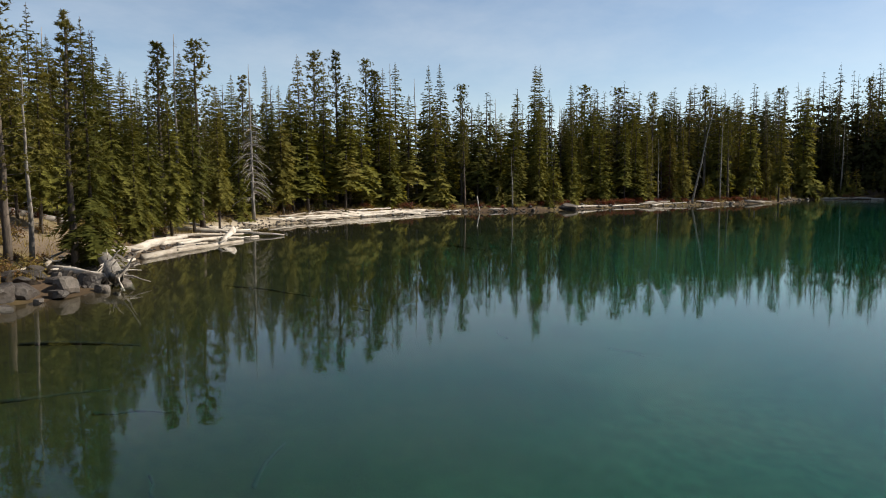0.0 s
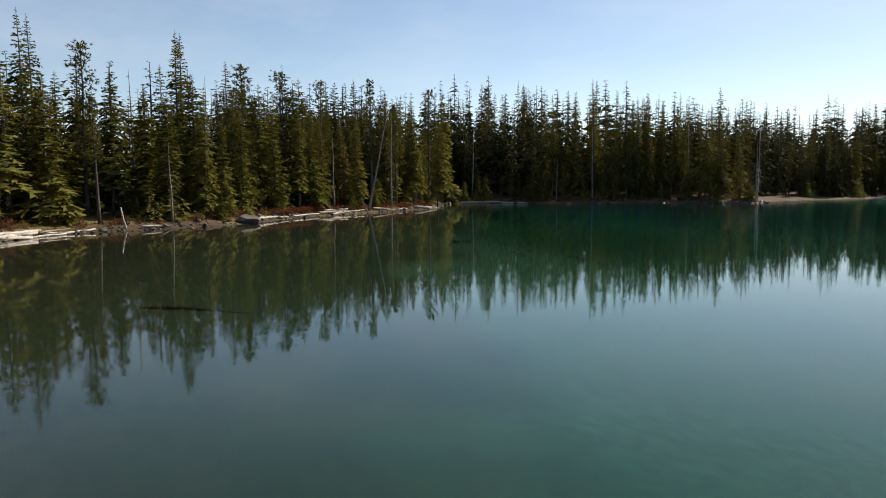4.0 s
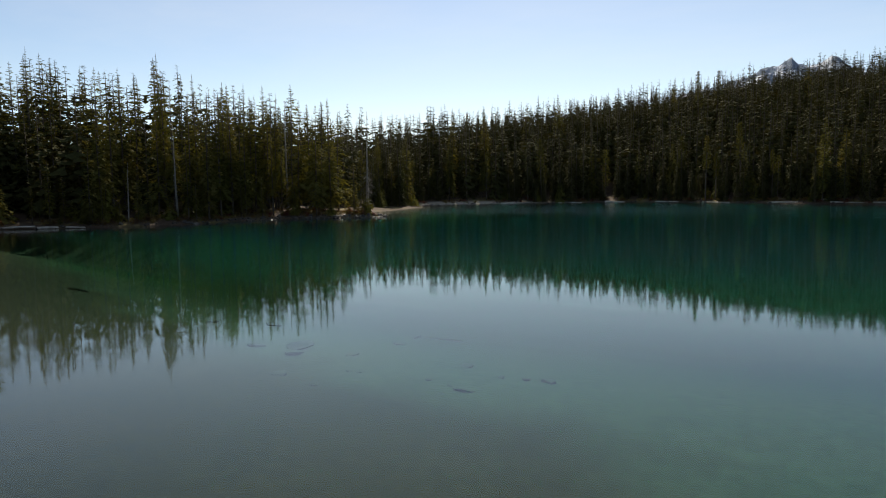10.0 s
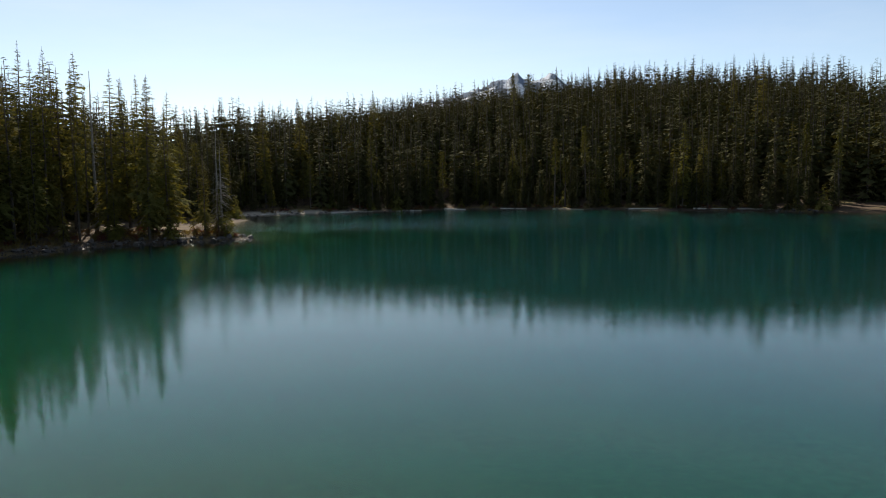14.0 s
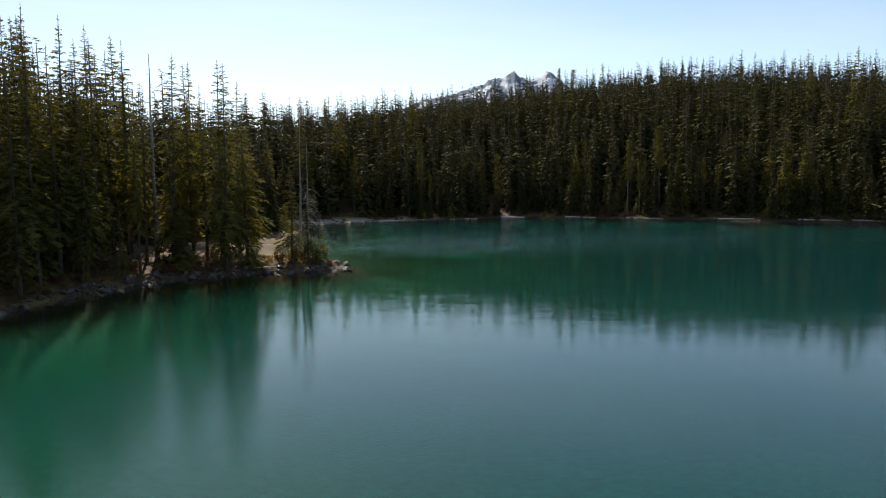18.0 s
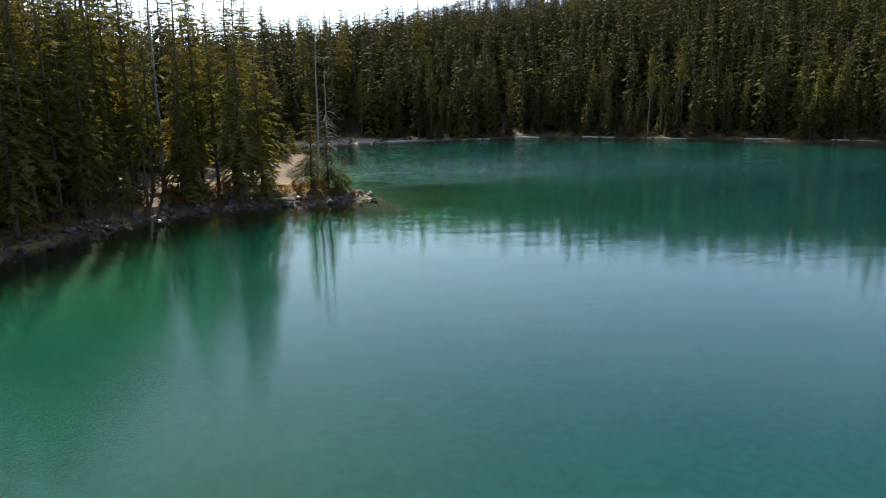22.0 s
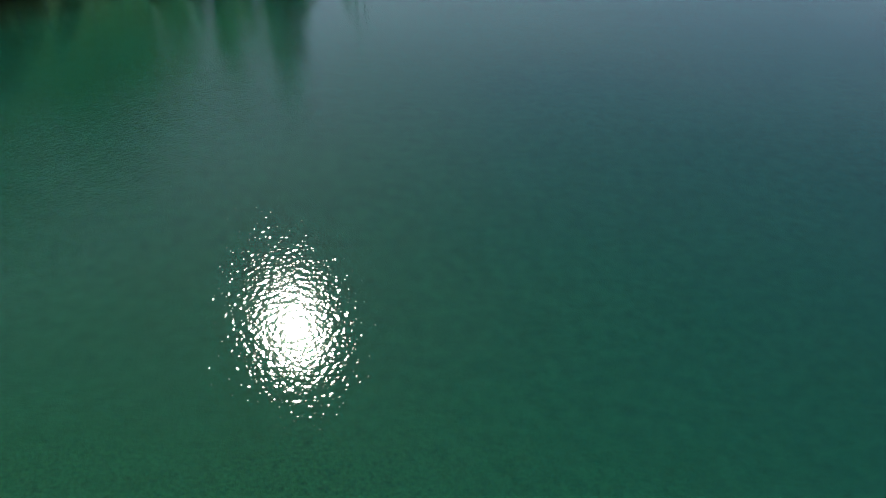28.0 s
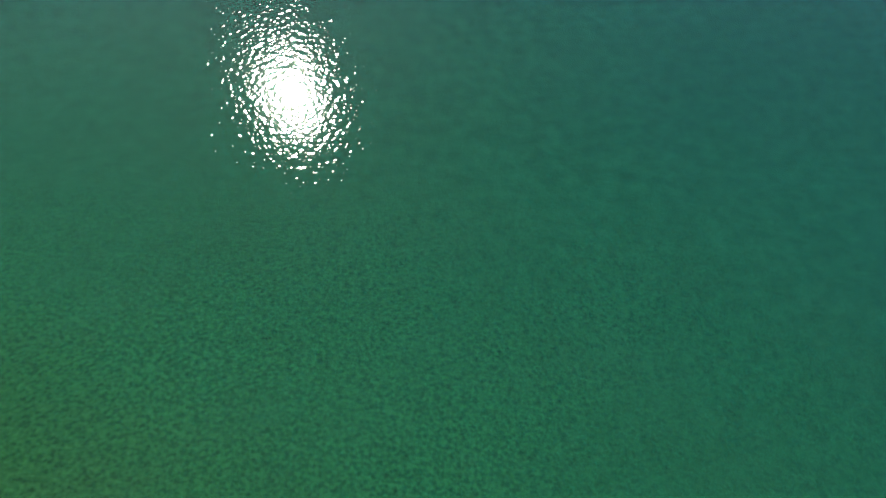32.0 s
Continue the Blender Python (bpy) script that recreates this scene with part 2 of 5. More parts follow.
def water_material():
    """Clear lake water: mirror gloss with small ripples over a body that scatters green as it deepens."""
    m, nt, out = material("lake water")
    depth = node(nt, "ShaderNodeAttribute", attribute_name="depth")
    wind = node(nt, "ShaderNodeAttribute", attribute_name="wind")
    body_f = node(nt, "ShaderNodeAttribute", attribute_name="scatter")
    tint = node(nt, "ShaderNodeAttribute", attribute_name="tint")
    clear = nt.nodes.new("ShaderNodeBsdfTransparent")
    join(nt, tint, clear, "Color", "Color")
    hue = colours(nt, depth, (0.0, (0.06, 0.05, 0.02)), (0.20, (0.022, 0.036, 0.014)), (0.30, (0.013, 0.052, 0.024)), (0.43, (0.007, 0.072, 0.046)), (0.6, (0.004, 0.059, 0.043)), (0.9, (0.002, 0.040, 0.044)), out="Fac")
    # light spreads some metres inside the water, which softens the shadows that fall on it
    milk = node(nt, "ShaderNodeSubsurfaceScattering", falloff="BURLEY", Scale=1.0)
    milk.inputs["Radius"].default_value = (3.0, 9.0, 8.0)
    join(nt, hue, milk)
    body = nt.nodes.new("ShaderNodeMixShader")
    join(nt, body_f, body, "Fac", 0)
    join(nt, clear, body, 0, 1)
    join(nt, milk, body, 0, 2)
    layers = []
    for turn, stretch, size, detail, weight in ((0.3, (2.1, 1.7, 1.0), 0.27, 1.0, 0.72), (1.15, (2.0, 1.7, 1.0), 0.21, 1.0, 0.60)):
        place = coords(nt, stretch)
        place.inputs["Rotation"].default_value = (0, 0, turn)
        layers.append((grain(nt, place, size, detail, 0.5), weight))
    add = None
    for layer, weight in layers:
        more = node(nt, "ShaderNodeMath", operation="MULTIPLY_ADD")
        join(nt, layer, more, 0, 0)
        more.inputs[1].default_value, more.inputs[2].default_value = weight, 0.0
        if add:
            join(nt, add, more, 0, 2)
        add = more
    # steady tilt added to the bump, so the far water mirrors higher, brighter sky
    lean = node(nt, "ShaderNodeAttribute", attribute_name="lean")
    waves = grain(nt, coords(nt, (0.5, 1.3, 1.0)), 3.6, 4.0, 0.66)
    swell = node(nt, "ShaderNodeAttribute", attribute_name="swell")
    rolling = node(nt, "ShaderNodeMath", operation="MULTIPLY_ADD")
    join(nt, waves, rolling, 0, 0)
    join(nt, swell, rolling, "Fac", 1)
    join(nt, lean, rolling, "Fac", 2)
    total = node(nt, "ShaderNodeMath", operation="MULTIPLY_ADD")
    join(nt, add, total, 0, 0)
    join(nt, wind, total, "Fac", 1)
    join(nt, rolling, total, 0, 2)
    bump = node(nt, "ShaderNodeBump", Strength=1.0, Distance=1.0)
    join(nt, total, bump, 0, "Height")
    gloss = node(nt, "ShaderNodeBsdfGlossy", distribution="BECKMANN")
    chop = node(nt, "ShaderNodeAttribute", attribute_name="chop")
    join(nt, chop, gloss, "Fac", "Roughness")
    join(nt, bump, gloss, 0, "Normal")
    # mirror share of a water surface: two per cent straight down, all of it at a grazing angle
    facing = node(nt, "ShaderNodeLayerWeight", Blend=0.5)
    join(nt, bump, facing, 0, "Normal")
    steep = node(nt, "ShaderNodeMath", operation="POWER")
    join(nt, facing, steep, "Facing", 0)
    steep.inputs[1].default_value = 5.0
    fres = node(nt, "ShaderNodeMath", operation="MULTIPLY_ADD")
    join(nt, steep, fres, 0, 0)
    fres.inputs[1].default_value, fres.inputs[2].default_value = 0.98, 0.02
    mix = nt.nodes.new("ShaderNodeMixShader")
    join(nt, fres, mix)
    join(nt, body, mix, 0, 1)
    join(nt, gloss, mix, 0, 2)
    join(nt, mix, out, 0, "Surface")
    return m


WATER = water_material()


def mountain_material():
    """Far bare rock, blued in its colour for distance haze, with snow on the gentler slopes."""
    m, nt, out = material("haze-blue snowy mountain rock")
    place = coords(nt)
    g, big = grain(nt, place, 18.0, 8, 0.7), grain(nt, place, 90.0, 5, 0.6)
    # the haze before the mountain is put into this blue grey
    rock = colours(nt, g, (0.3, (0.10, 0.14, 0.20)), (0.7, (0.20, 0.26, 0.33)))
    snow = colours(nt, g, (0.3, (0.75, 0.78, 0.82)), (0.7, (0.86, 0.88, 0.9)))
    patch = colours(nt, big, (0.50, (0, 0, 0)), (0.54, (1, 1, 1)))
    surface(nt, out, blend(nt, patch, rock, snow), 0.9, g, 6.0)
    return m


MOUNTAIN = mountain_material()

# ---- plan of the lake ----
WEST_SHORE = [(96, -77), (91.5, -76.5), (88, -75.5), (84.5, -77.5), (79, -79.5), (72, -81.2), (66, -81.5), (59, -84.5), (50, -84),
              (43, -82.5), (36, -80), (29, -76.6), (23.5, -72.6), (20.5, -67.5), (17, -61), (13, -57), (6, -52), (-0.5, -46),
              (-5, -40), (-12, -31.5), (-19, -23), (-22, -20.5), (-27, -18), (-38, -13), (-50, -5), (-51.5, 0), (-48.5, 4.5), (-43, 7)]
NORTH_SHORE = [(-38.5, 9), (-34, 14.5), (-30.8, 20), (-30.2, 25), (-29, 30.5), (-26.5, 34.6), (-23, 37.6), (-19, 40), (-15.6, 40.8),
               (-12.3, 43.6), (-14, 47.5), (-20, 54), (-25, 66), (-27.5, 84), (-30, 101), (-35.5, 112), (-36, 118.5), (-29.5, 126),
               (-18, 134), (-4, 136.5), (11, 144), (20, 140.5), (28, 136), (38, 130), (49, 123), (59, 112), (66, 105), (72, 101)]
EAST_SHORE = [(78, 94), (89, 86), (101, 74), (112, 55), (121, 30), (128, 0), (131, -30), (127, -56), (117, -71), (106, -76)]
HILLS = [(130, 280, 31, 110, 100), (-100, 22, 13, 46, 60), (-40, -120, 3, 60, 40), (-150, 160, 9, 70, 70), (-30, 215, 5, 70, 60), (10, 420, 26, 260, 90)]


def closed_curve(points, per=6):
    """A smooth closed line through the points."""
    p = np.array(points, float)
    a, b, c, d = np.roll(p, 1, 0), p, np.roll(p, -1, 0), np.roll(p, -2, 0)
    out = []
    for u in np.arange(per) / per:
        out.append(0.5 * (2 * b + (c - a) * u + (2 * a - 5 * b + 4 * c - d) * u ** 2 + (3 * b - a - 3 * c + d) * u ** 3))
    return np.stack(out, 1).reshape(-1, 2)


SHORE = closed_curve(WEST_SHORE + NORTH_SHORE + EAST_SHORE)


def shore_distance(x, y):
    """Metres to the shoreline: positive on land, negative on the lake."""
    x, y = np.broadcast_arrays(np.asarray(x, float), np.asarray(y, float))
    p = np.stack([x.ravel(), y.ravel()], 1)
    best, inside = np.full(len(p), 1e18), np.zeros(len(p), bool)
    for a, b in zip(SHORE, np.roll(SHORE, -1, 0)):
        ab, ap = b - a, p - a
        k = np.clip(ap @ ab / (ab @ ab), 0, 1)
        best = np.minimum(best, ((ap - k[:, None] * ab) ** 2).sum(1))
        cut = (a[1] > p[:, 1]) != (b[1] > p[:, 1])
        if abs(b[1] - a[1]) > 1e-9:
            inside ^= cut & (p[:, 0] < (b[0] - a[0]) * (p[:, 1] - a[1]) / (b[1] - a[1]) + a[0])
    return (np.sqrt(best) * np.where(inside, -1, 1)).reshape(x.shape)


def ramp(v, a, b):
    k = np.clip((v - a) / (b - a), 0, 1)
    return k * k * (3 - 2 * k)


def rough(x, y, size, seed=0.0):
    """Soft unevenness between -1 and 1 with bumps of about that size in metres."""
    k, out = 2 * math.pi / size, 0.0
    for n, (turn, scale, weight) in enumerate(((0.4, 0.63, 0.34), (1.7, 1.0, 0.27), (2.6, 1.62, 0.2), (3.9, 2.7, 0.12), (5.1, 4.1, 0.07))):
        u = x * math.cos(turn + seed) + y * math.sin(turn + seed)
        v = y * math.cos(turn * 1.7 + seed) - x * math.sin(turn * 1.7 + seed)
        out = out + weight * np.sin(k * scale * u + 1.3 * n + seed * 7) * np.cos(k * scale * 0.8 * v + 2.1 * n + seed * 3)
    return out * 1.4


def lake_depth(d, x, y):
    """How deep the lake is d metres off the shore: a wide shelf in the south, a steep bank in the north."""
    shelf = np.maximum(ramp(y, -8, -50), 0.6 * np.exp(-((x + 14) / 20) ** 2 - ((y + 27) / 11) ** 2))
    east = ramp(x, 48, 84)
    deep = 7.0 - (4.3 - 4.0 * east) * shelf
    reach = 19 + (20 - 6 * east) * shelf
    return 0.12 * np.minimum(d, 2) + deep * (1 - np.exp(-np.maximum(d - 0.5, 0) / reach)) * (1 + 0.10 * rough(x, y, 30, 2))


def mound(x, y):
    """A low rise behind the boulders at the start of the west shore."""
    return 1.5 * np.exp(-((x - 80.5) / 6.5) ** 2 - ((y + 86.5) / 4.0) ** 2)


def ground_height(x, y, d=None):
    x, y = np.asarray(x, float), np.asarray(y, float)
    d = shore_distance(x, y) if d is None else d
    d = d + 0.35 * rough(x, y, 5.0, 1) * np.exp(-np.abs(d) / 6)
    hill = sum(h * np.exp(-(((x - cx) / sx) ** 2 + ((y - cy) / sy) ** 2) / 2) for cx, cy, h, sx, sy in HILLS)
    land = np.maximum(d, 0)
    up = 0.95 * (1 - np.exp(-land / 3.5)) + 0.012 * np.minimum(land, 120) + ramp(land, 2, 55) * hill
    up = up + (0.16 * rough(x, y, 4, 3) + 0.5 * rough(x, y, 17, 4) * ramp(land, 4, 25)) * ramp(land, 0.3, 4) + mound(x, y) * ramp(land, 1, 5)
    return np.where(d > 0, up, -lake_depth(np.maximum(-d, 0), x, y) * 1.0)


# ---- helpers for meshes ----
def mesh_from(name, verts, faces, mat, smooth=False):
    me = bpy.data.meshes.new(name)
    me.from_pydata([tuple(v) for v in verts] if not isinstance(verts, np.ndarray) else verts.tolist(), [], faces if isinstance(faces, list) else faces.tolist())
    me.materials.append(mat)
    if smooth:
        me.polygons.foreach_set("use_smooth", [True] * len(me.polygons))
    me.update()
    return me


def grid_mesh(name, xs, ys, zs, mat):
    gx, gy = np.meshgrid(xs, ys)
    verts = np.stack([gx.ravel(), gy.ravel(), zs.ravel()], 1)
    nx, ny = len(xs), len(ys)
    i = (np.arange(ny - 1)[:, None] * nx + np.arange(nx - 1)).ravel()
    faces = np.stack([i, i + 1, i + nx + 1, i + nx], 1)
    return mesh_from(name, verts, faces, mat, True)


def point_values(me, name, values):
    me.attributes.new(name, "FLOAT", "POINT").data.foreach_set("value", np.asarray(values, np.float32).ravel())


def part(name, me, parent, label=""):
    """Links a mesh as one part of a thing."""
    ob = new(name, me)
    ob.parent = parent
    if label:
        ob["label"] = label
    return ob


# ---- ground, from the lake bed to the horizon ----
def spread(lo, hi, step, far):
    inner = np.arange(lo, hi + 1e-6, step)
    grow = np.cumsum(step * 1.22 ** np.arange(1, 60))
    grow = grow[grow < far]
    return np.concatenate([lo - grow[::-1], inner, hi + grow])


gx, gy = spread(-62, 134, 0.95, 4200), spread(-94, 150, 0.95, 4200)
mx, my = np.meshgrid(gx, gy)
md = shore_distance(mx, my)
mz = ground_height(mx, my, md)
ground_mesh = grid_mesh("ground", gx, gy, mz, GROUND)
beach = np.exp(-(((mx + 28) / 17) ** 2 + ((my - 127) / 12) ** 2)) * ramp(md, 7, 2)
bar = ramp(np.abs(mx - 42), 24, 12) * ramp(-my, 74, 77) * ramp(md, 3.4, 1.2)
point_values(ground_mesh, "sand", np.clip(beach * 1.6 + bar + 0.30 * np.exp(-((mx - 80) / 9) ** 2 - ((my + 86) / 6) ** 2) * (0.7 + 0.6 * rough(mx, my, 5, 8)), 0, 1))
point_values(ground_mesh, "open_bed", ramp(-mz + 0.35 * rough(mx, my, 9, 11) - 1.2 * ramp(mx, 32, 50) * ramp(-my, 52, 60) - 1.2 * ramp(-mx, -44, -34) * ramp(-my, 43, 49) - 0.7 * ramp(-mx, -30, -8) * ramp(-my, 18, 24), 1.05, 1.9))
weed_at = np.exp(-((mx + 11) / 13) ** 2 - ((my + 13) / 8) ** 2) + 0.5 * ramp(-md, 16, 8) * ramp(-md, 2, 6) * ramp(my, -10, 5)
point_values(ground_mesh, "weed", np.clip(weed_at * (1.1 + 0.5 * rough(mx, my, 5, 12)), 0, 1))
point_values(ground_mesh, "bed", ramp(-mz, -0.10, 0.10))
ground = tagged(new("ground", ground_mesh), "forest floor of brown needles and dry grass sloping into a lake bed", "ground", kind="structure")

# ---- water ----
wx, wy = np.arange(-66, 140.1, 1.6), np.arange(-98, 154.1, 1.6)
ux, uy = np.meshgrid(wx, wy)
ud = shore_distance(ux, uy)
depth = lake_depth(np.maximum(-ud, 0), ux, uy)
water_mesh = grid_mesh("water", wx, wy, 0 * ux, WATER)
point_values(water_mesh, "depth", np.clip(depth / 7, 0, 1))
point_values(water_mesh, "scatter", np.clip(0.80 * (1 - np.exp(-np.maximum(depth - 1.2, 0) / 2.6)), 0, 1))
# wind ruffles the north of the lake in streaks, the south lies calm
wob = 5 * rough(ux, uy, 46, 5)
breeze = np.exp(-((ux + 10) / 13) ** 2 - ((uy + 6) / 11) ** 2)
far_ruffle = ramp(uy + 7 * rough(ux, uy * 2.0, 40, 6), 34, 80)
open_water = ramp(uy + wob, -28, -8)
flurry = np.exp(-((ux + 18) / 5) ** 2 - ((uy - 1) / 6) ** 2)
point_values(water_mesh, "wind", 0.0005 + 0.0020 * open_water + 0.0048 * breeze + 0.0150 * flurry + 0.0140 * far_ruffle * (1 + 0.6 * rough(ux * 0.3, uy, 5, 14)))
point_values(water_mesh, "swell", 0.002 + 0.016 * ramp(uy + wob, 0, 26) + 0.16 * far_ruffle)
# added southward tilt of the northern water, which brightens what it mirrors
slope = 0.005 * ramp(wy, 4, 26) + 0.020 * ramp(wy, 46, 76)
point_values(water_mesh, "lean", np.repeat(np.cumsum(slope * 1.6)[:, None], len(wx), 1))
point_values(water_mesh, "chop", 0.02 + 0.012 * open_water + 0.085 * breeze + 0.035 * far_ruffle)
layer = water_mesh.attributes.new("tint", "FLOAT_COLOR", "POINT")
fade = np.exp(-depth.ravel()[:, None] * np.array([0.30, 0.06, 0.14]))
layer.data.foreach_set("color", np.concatenate([fade, np.ones((len(fade), 1))], 1).astype(np.float32).ravel())
water = tagged(new("water", water_mesh), "clear green lake water mirroring the forest, ruffled by wind", "lake", kind="structure")


# ---- mountain behind the hill ----
def mountain():
    far = 3200.0
    per = far / 1244.0
    u = np.linspace(-420, 620, 300)
    v = np.linspace(-1, 1, 50)
    gu, gv = np.meshgrid(u, v)
    key_u = [-420, -300, -260, -200, -160, -110, -60, -36, -18, 0, 10, 26, 42, 57, 72, 90, 150, 260, 400, 620]
    key_h = [50, 95, 116, 134, 152, 160, 174, 186, 187, 200, 190, 182, 188, 197, 188, 174, 158, 140, 110, 50]
    ridge = np.interp(gu, key_u, key_h) + 2.2 * rough(gu, gv * 30, 22, 1) + 2.6 * rough(gu, gv * 20, 8, 2)
    gully = np.abs(rough(gu + 30 * gv, gv * 70, 26, 3)) * 13 + np.abs(rough(gu - 20 * gv, gv * 60, 11, 5)) * 7
    z = ridge * (1 - np.abs(gv) ** 1.25) - gully * np.abs(gv) ** 0.6 * 1.2
    x = 267 + gu * per
    y = far + gv * 500
    verts = np.stack([x.ravel(), y.ravel(), (z * per + 8).ravel()], 1)
    n = len(u)
    i = (np.arange(49)[:, None] * n + np.arange(n - 1)).ravel()
    me = mesh_from("mountain", verts, np.stack([i, i + 1, i + n + 1, i + n], 1), MOUNTAIN, False)
    return tagged(new("mountain", me), "distant mountain in haze-toned grey blue with patches of snow", "mountain", kind="structure")


mountain()


# ---- trees whose places are known: x, y, height, kind ----
NEAR_SHORE = [
    (87.1, -79.1, 9.8, "p"), (85, -78.1, 9.4, "p"), (84.3, -77.8, 9.5, "s"), (80.1, -83.2, 9.3, "l"), (84.3, -80.4, 7.8, "d"), (77.7, -84.1, 9.8, "l"),
    (74.6, -83.2, 9.8, "l"), (79.9, -84.5, 8.8, "l"), (71.8, -84.3, 9.4, "n"), (67.7, -84.4, 11.6, "p"), (71.5, -83, 9.4, "s"), (63.8, -85.6, 12.9, "d"),
    (66, -83.3, 9.7, "s"), (64, -83.7, 12.6, "p"), (62.6, -83.2, 10.2, "s"), (45.8, -89.7, 12.8, "s"), (45, -89.1, 12.7, "p"), (51.1, -85.6, 13.3, "a"),
    (41.2, -87.9, 14.3, "s"), (44.1, -85.6, 12.3, "s"), (59.6, -87.1, 12.6, "n"), (74.1, -82.4, 7.9, "n"), (69.7, -82.8, 8.9, "s"),
]
BAR_SHORE = [
    (34, -87.2, 16.7, "s"), (29.7, -87, 17.5, "p"), (28.1, -85.1, 17.9, "p"), (34.2, -84.6, 15.8, "s"), (28.1, -83.4, 15.4, "s"), (24.6, -81.9, 17.5, "r"),
    (29.7, -81.6, 13.4, "s"), (24.8, -80.6, 14.5, "s"), (17.7, -80.9, 18, "d"), (14.6, -80.6, 18.8, "n"), (34.5, -82.2, 13, "s"), (39.5, -84.7, 12.4, "s"),
    (40.5, -85.9, 12.7, "s"),
]
WEST_BANK = [
    (24, -81.2, 16.3, "p"), (19.9, -81, 17.2, "n"), (26.6, -79, 11.8, "s"), (21.4, -77.9, 13.8, "s"), (14.4, -77.9, 16.5, "d"), (8.2, -76.9, 19.1, "n"),
    (19.1, -74.7, 12, "s"), (13, -74.2, 13.1, "s"), (13.4, -72, 15.7, "r"), (13.3, -69.8, 13.3, "s"), (6.3, -67.6, 14.5, "d"), (11.9, -66.7, 12.4, "s"),
    (4.4, -64.7, 15.6, "n"), (-5.5, -62.6, 21, "n"), (7.6, -61.7, 14.5, "s"), (0.3, -59.6, 15.3, "d"), (-4.4, -56.7, 18.1, "n"), (-8.1, -54.4, 18, "p"),
    (-0.9, -53.7, 15.2, "s"), (-11.2, -49, 18.1, "p"), (-10.7, -46.4, 17.4, "s"), (-10.5, -43.6, 17.2, "p"),
]
WEST_CAPE = [
    (-17.8, -39.9, 18.1, "s"), (-19.3, -36, 19.1, "n"), (-18.5, -33.6, 19, "p"), (-19.2, -31, 17.8, "s"), (-25.5, -26.2, 18.1, "s"), (-22.7, -24.7, 16.6, "s"),
    (-34.6, -16.7, 21.1, "p"), (-53.2, -5.6, 23.3, "s"), (-26.2, -18.8, 16.4, "s"), (-9.6, -38.7, 12.8, "s"), (-3.6, -46.9, 12.8, "s"), (2.9, -52.6, 12, "s"),
    (11.4, -59.7, 10, "s"), (16.9, -64.9, 7.1, "d"), (18.9, -70.9, 10.8, "p"), (-14.7, -31.7, 14.5, "d"),
]
COVE = [
    (-64.1, 5.5, 22.2, "s"), (-69.4, 14.3, 23.1, "p"), (-66.2, 14.7, 22.8, "n"), (-61.6, 14.5, 23, "s"), (-70.5, 23.7, 22.9, "n"), (-64.4, 22, 23.3, "s"),
    (-62.1, 21.9, 22.6, "s"), (-54.9, 20.8, 22.4, "s"), (-49.5, 20.6, 21.9, "s"), (-52.3, 26.7, 22, "s"), (-45.1, 28.4, 25.5, "n"), (-41.8, 29.2, 22.4, "s"),
    (-41.4, 32.6, 22.9, "s"), (-38.8, 33.9, 20.9, "s"), (-39.5, 38.9, 21, "s"), (-35.6, 39.3, 20.2, "s"), (-39.2, 47.7, 22.1, "n"), (-33.7, 44.5, 20.8, "s"),
    (-47.2, 8.2, 9.5, "s"), (-42.9, 13.5, 14.5, "s"), (-38.8, 20.4, 16.2, "s"), (-34.9, 27.8, 16, "s"),
]
NORTH_BANK = [
    (-47.5, 17.6, 22.5, "s"), (-44.6, 17.1, 20.2, "s"), (-45.9, 20.7, 21.1, "n"), (-46.6, 24.3, 21.5, "s"), (-43.6, 27.1, 23, "n"), (-38.5, 23.7, 21.1, "s"),
    (-36.7, 25.2, 19.7, "s"), (-36.4, 28.7, 19.9, "s"), (-37, 33.9, 22, "s"), (-37.8, 40.2, 22.1, "n"), (-33.6, 37.7, 20.3, "s"), (-34.7, 43, 19.7, "s"),
    (-29.1, 44.3, 19.9, "s"), (-28.6, 47.5, 19, "s"), (-24.8, 45.1, 19.4, "s"), (-24.8, 50.8, 18.4, "s"),
]
POINT = [
    (-34.2, 29.2, 19.6, "s"), (-33.2, 31, 18.7, "s"), (-35.3, 33.2, 18.5, "s"), (-34.4, 34.9, 17.8, "n"), (-36.3, 40.1, 18.3, "s"), (-36.3, 44.6, 19.7, "n"),
    (-33.4, 43.3, 18.4, "s"), (-30.1, 42, 19.3, "d"), (-30.7, 41.2, 16.6, "s"), (-27.9, 40.2, 15.7, "s"), (-26.3, 45, 17, "n"),
    (-17.9, 48.9, 15.1, "d"), (-16.6, 47.1, 12.1, "d"), (-29.4, 36.8, 13.8, "s"), (-32, 32.8, 15.1, "s"), (-33.2, 28.1, 16.1, "s"),
    (-32.2, 24, 16.4, "s"),
]
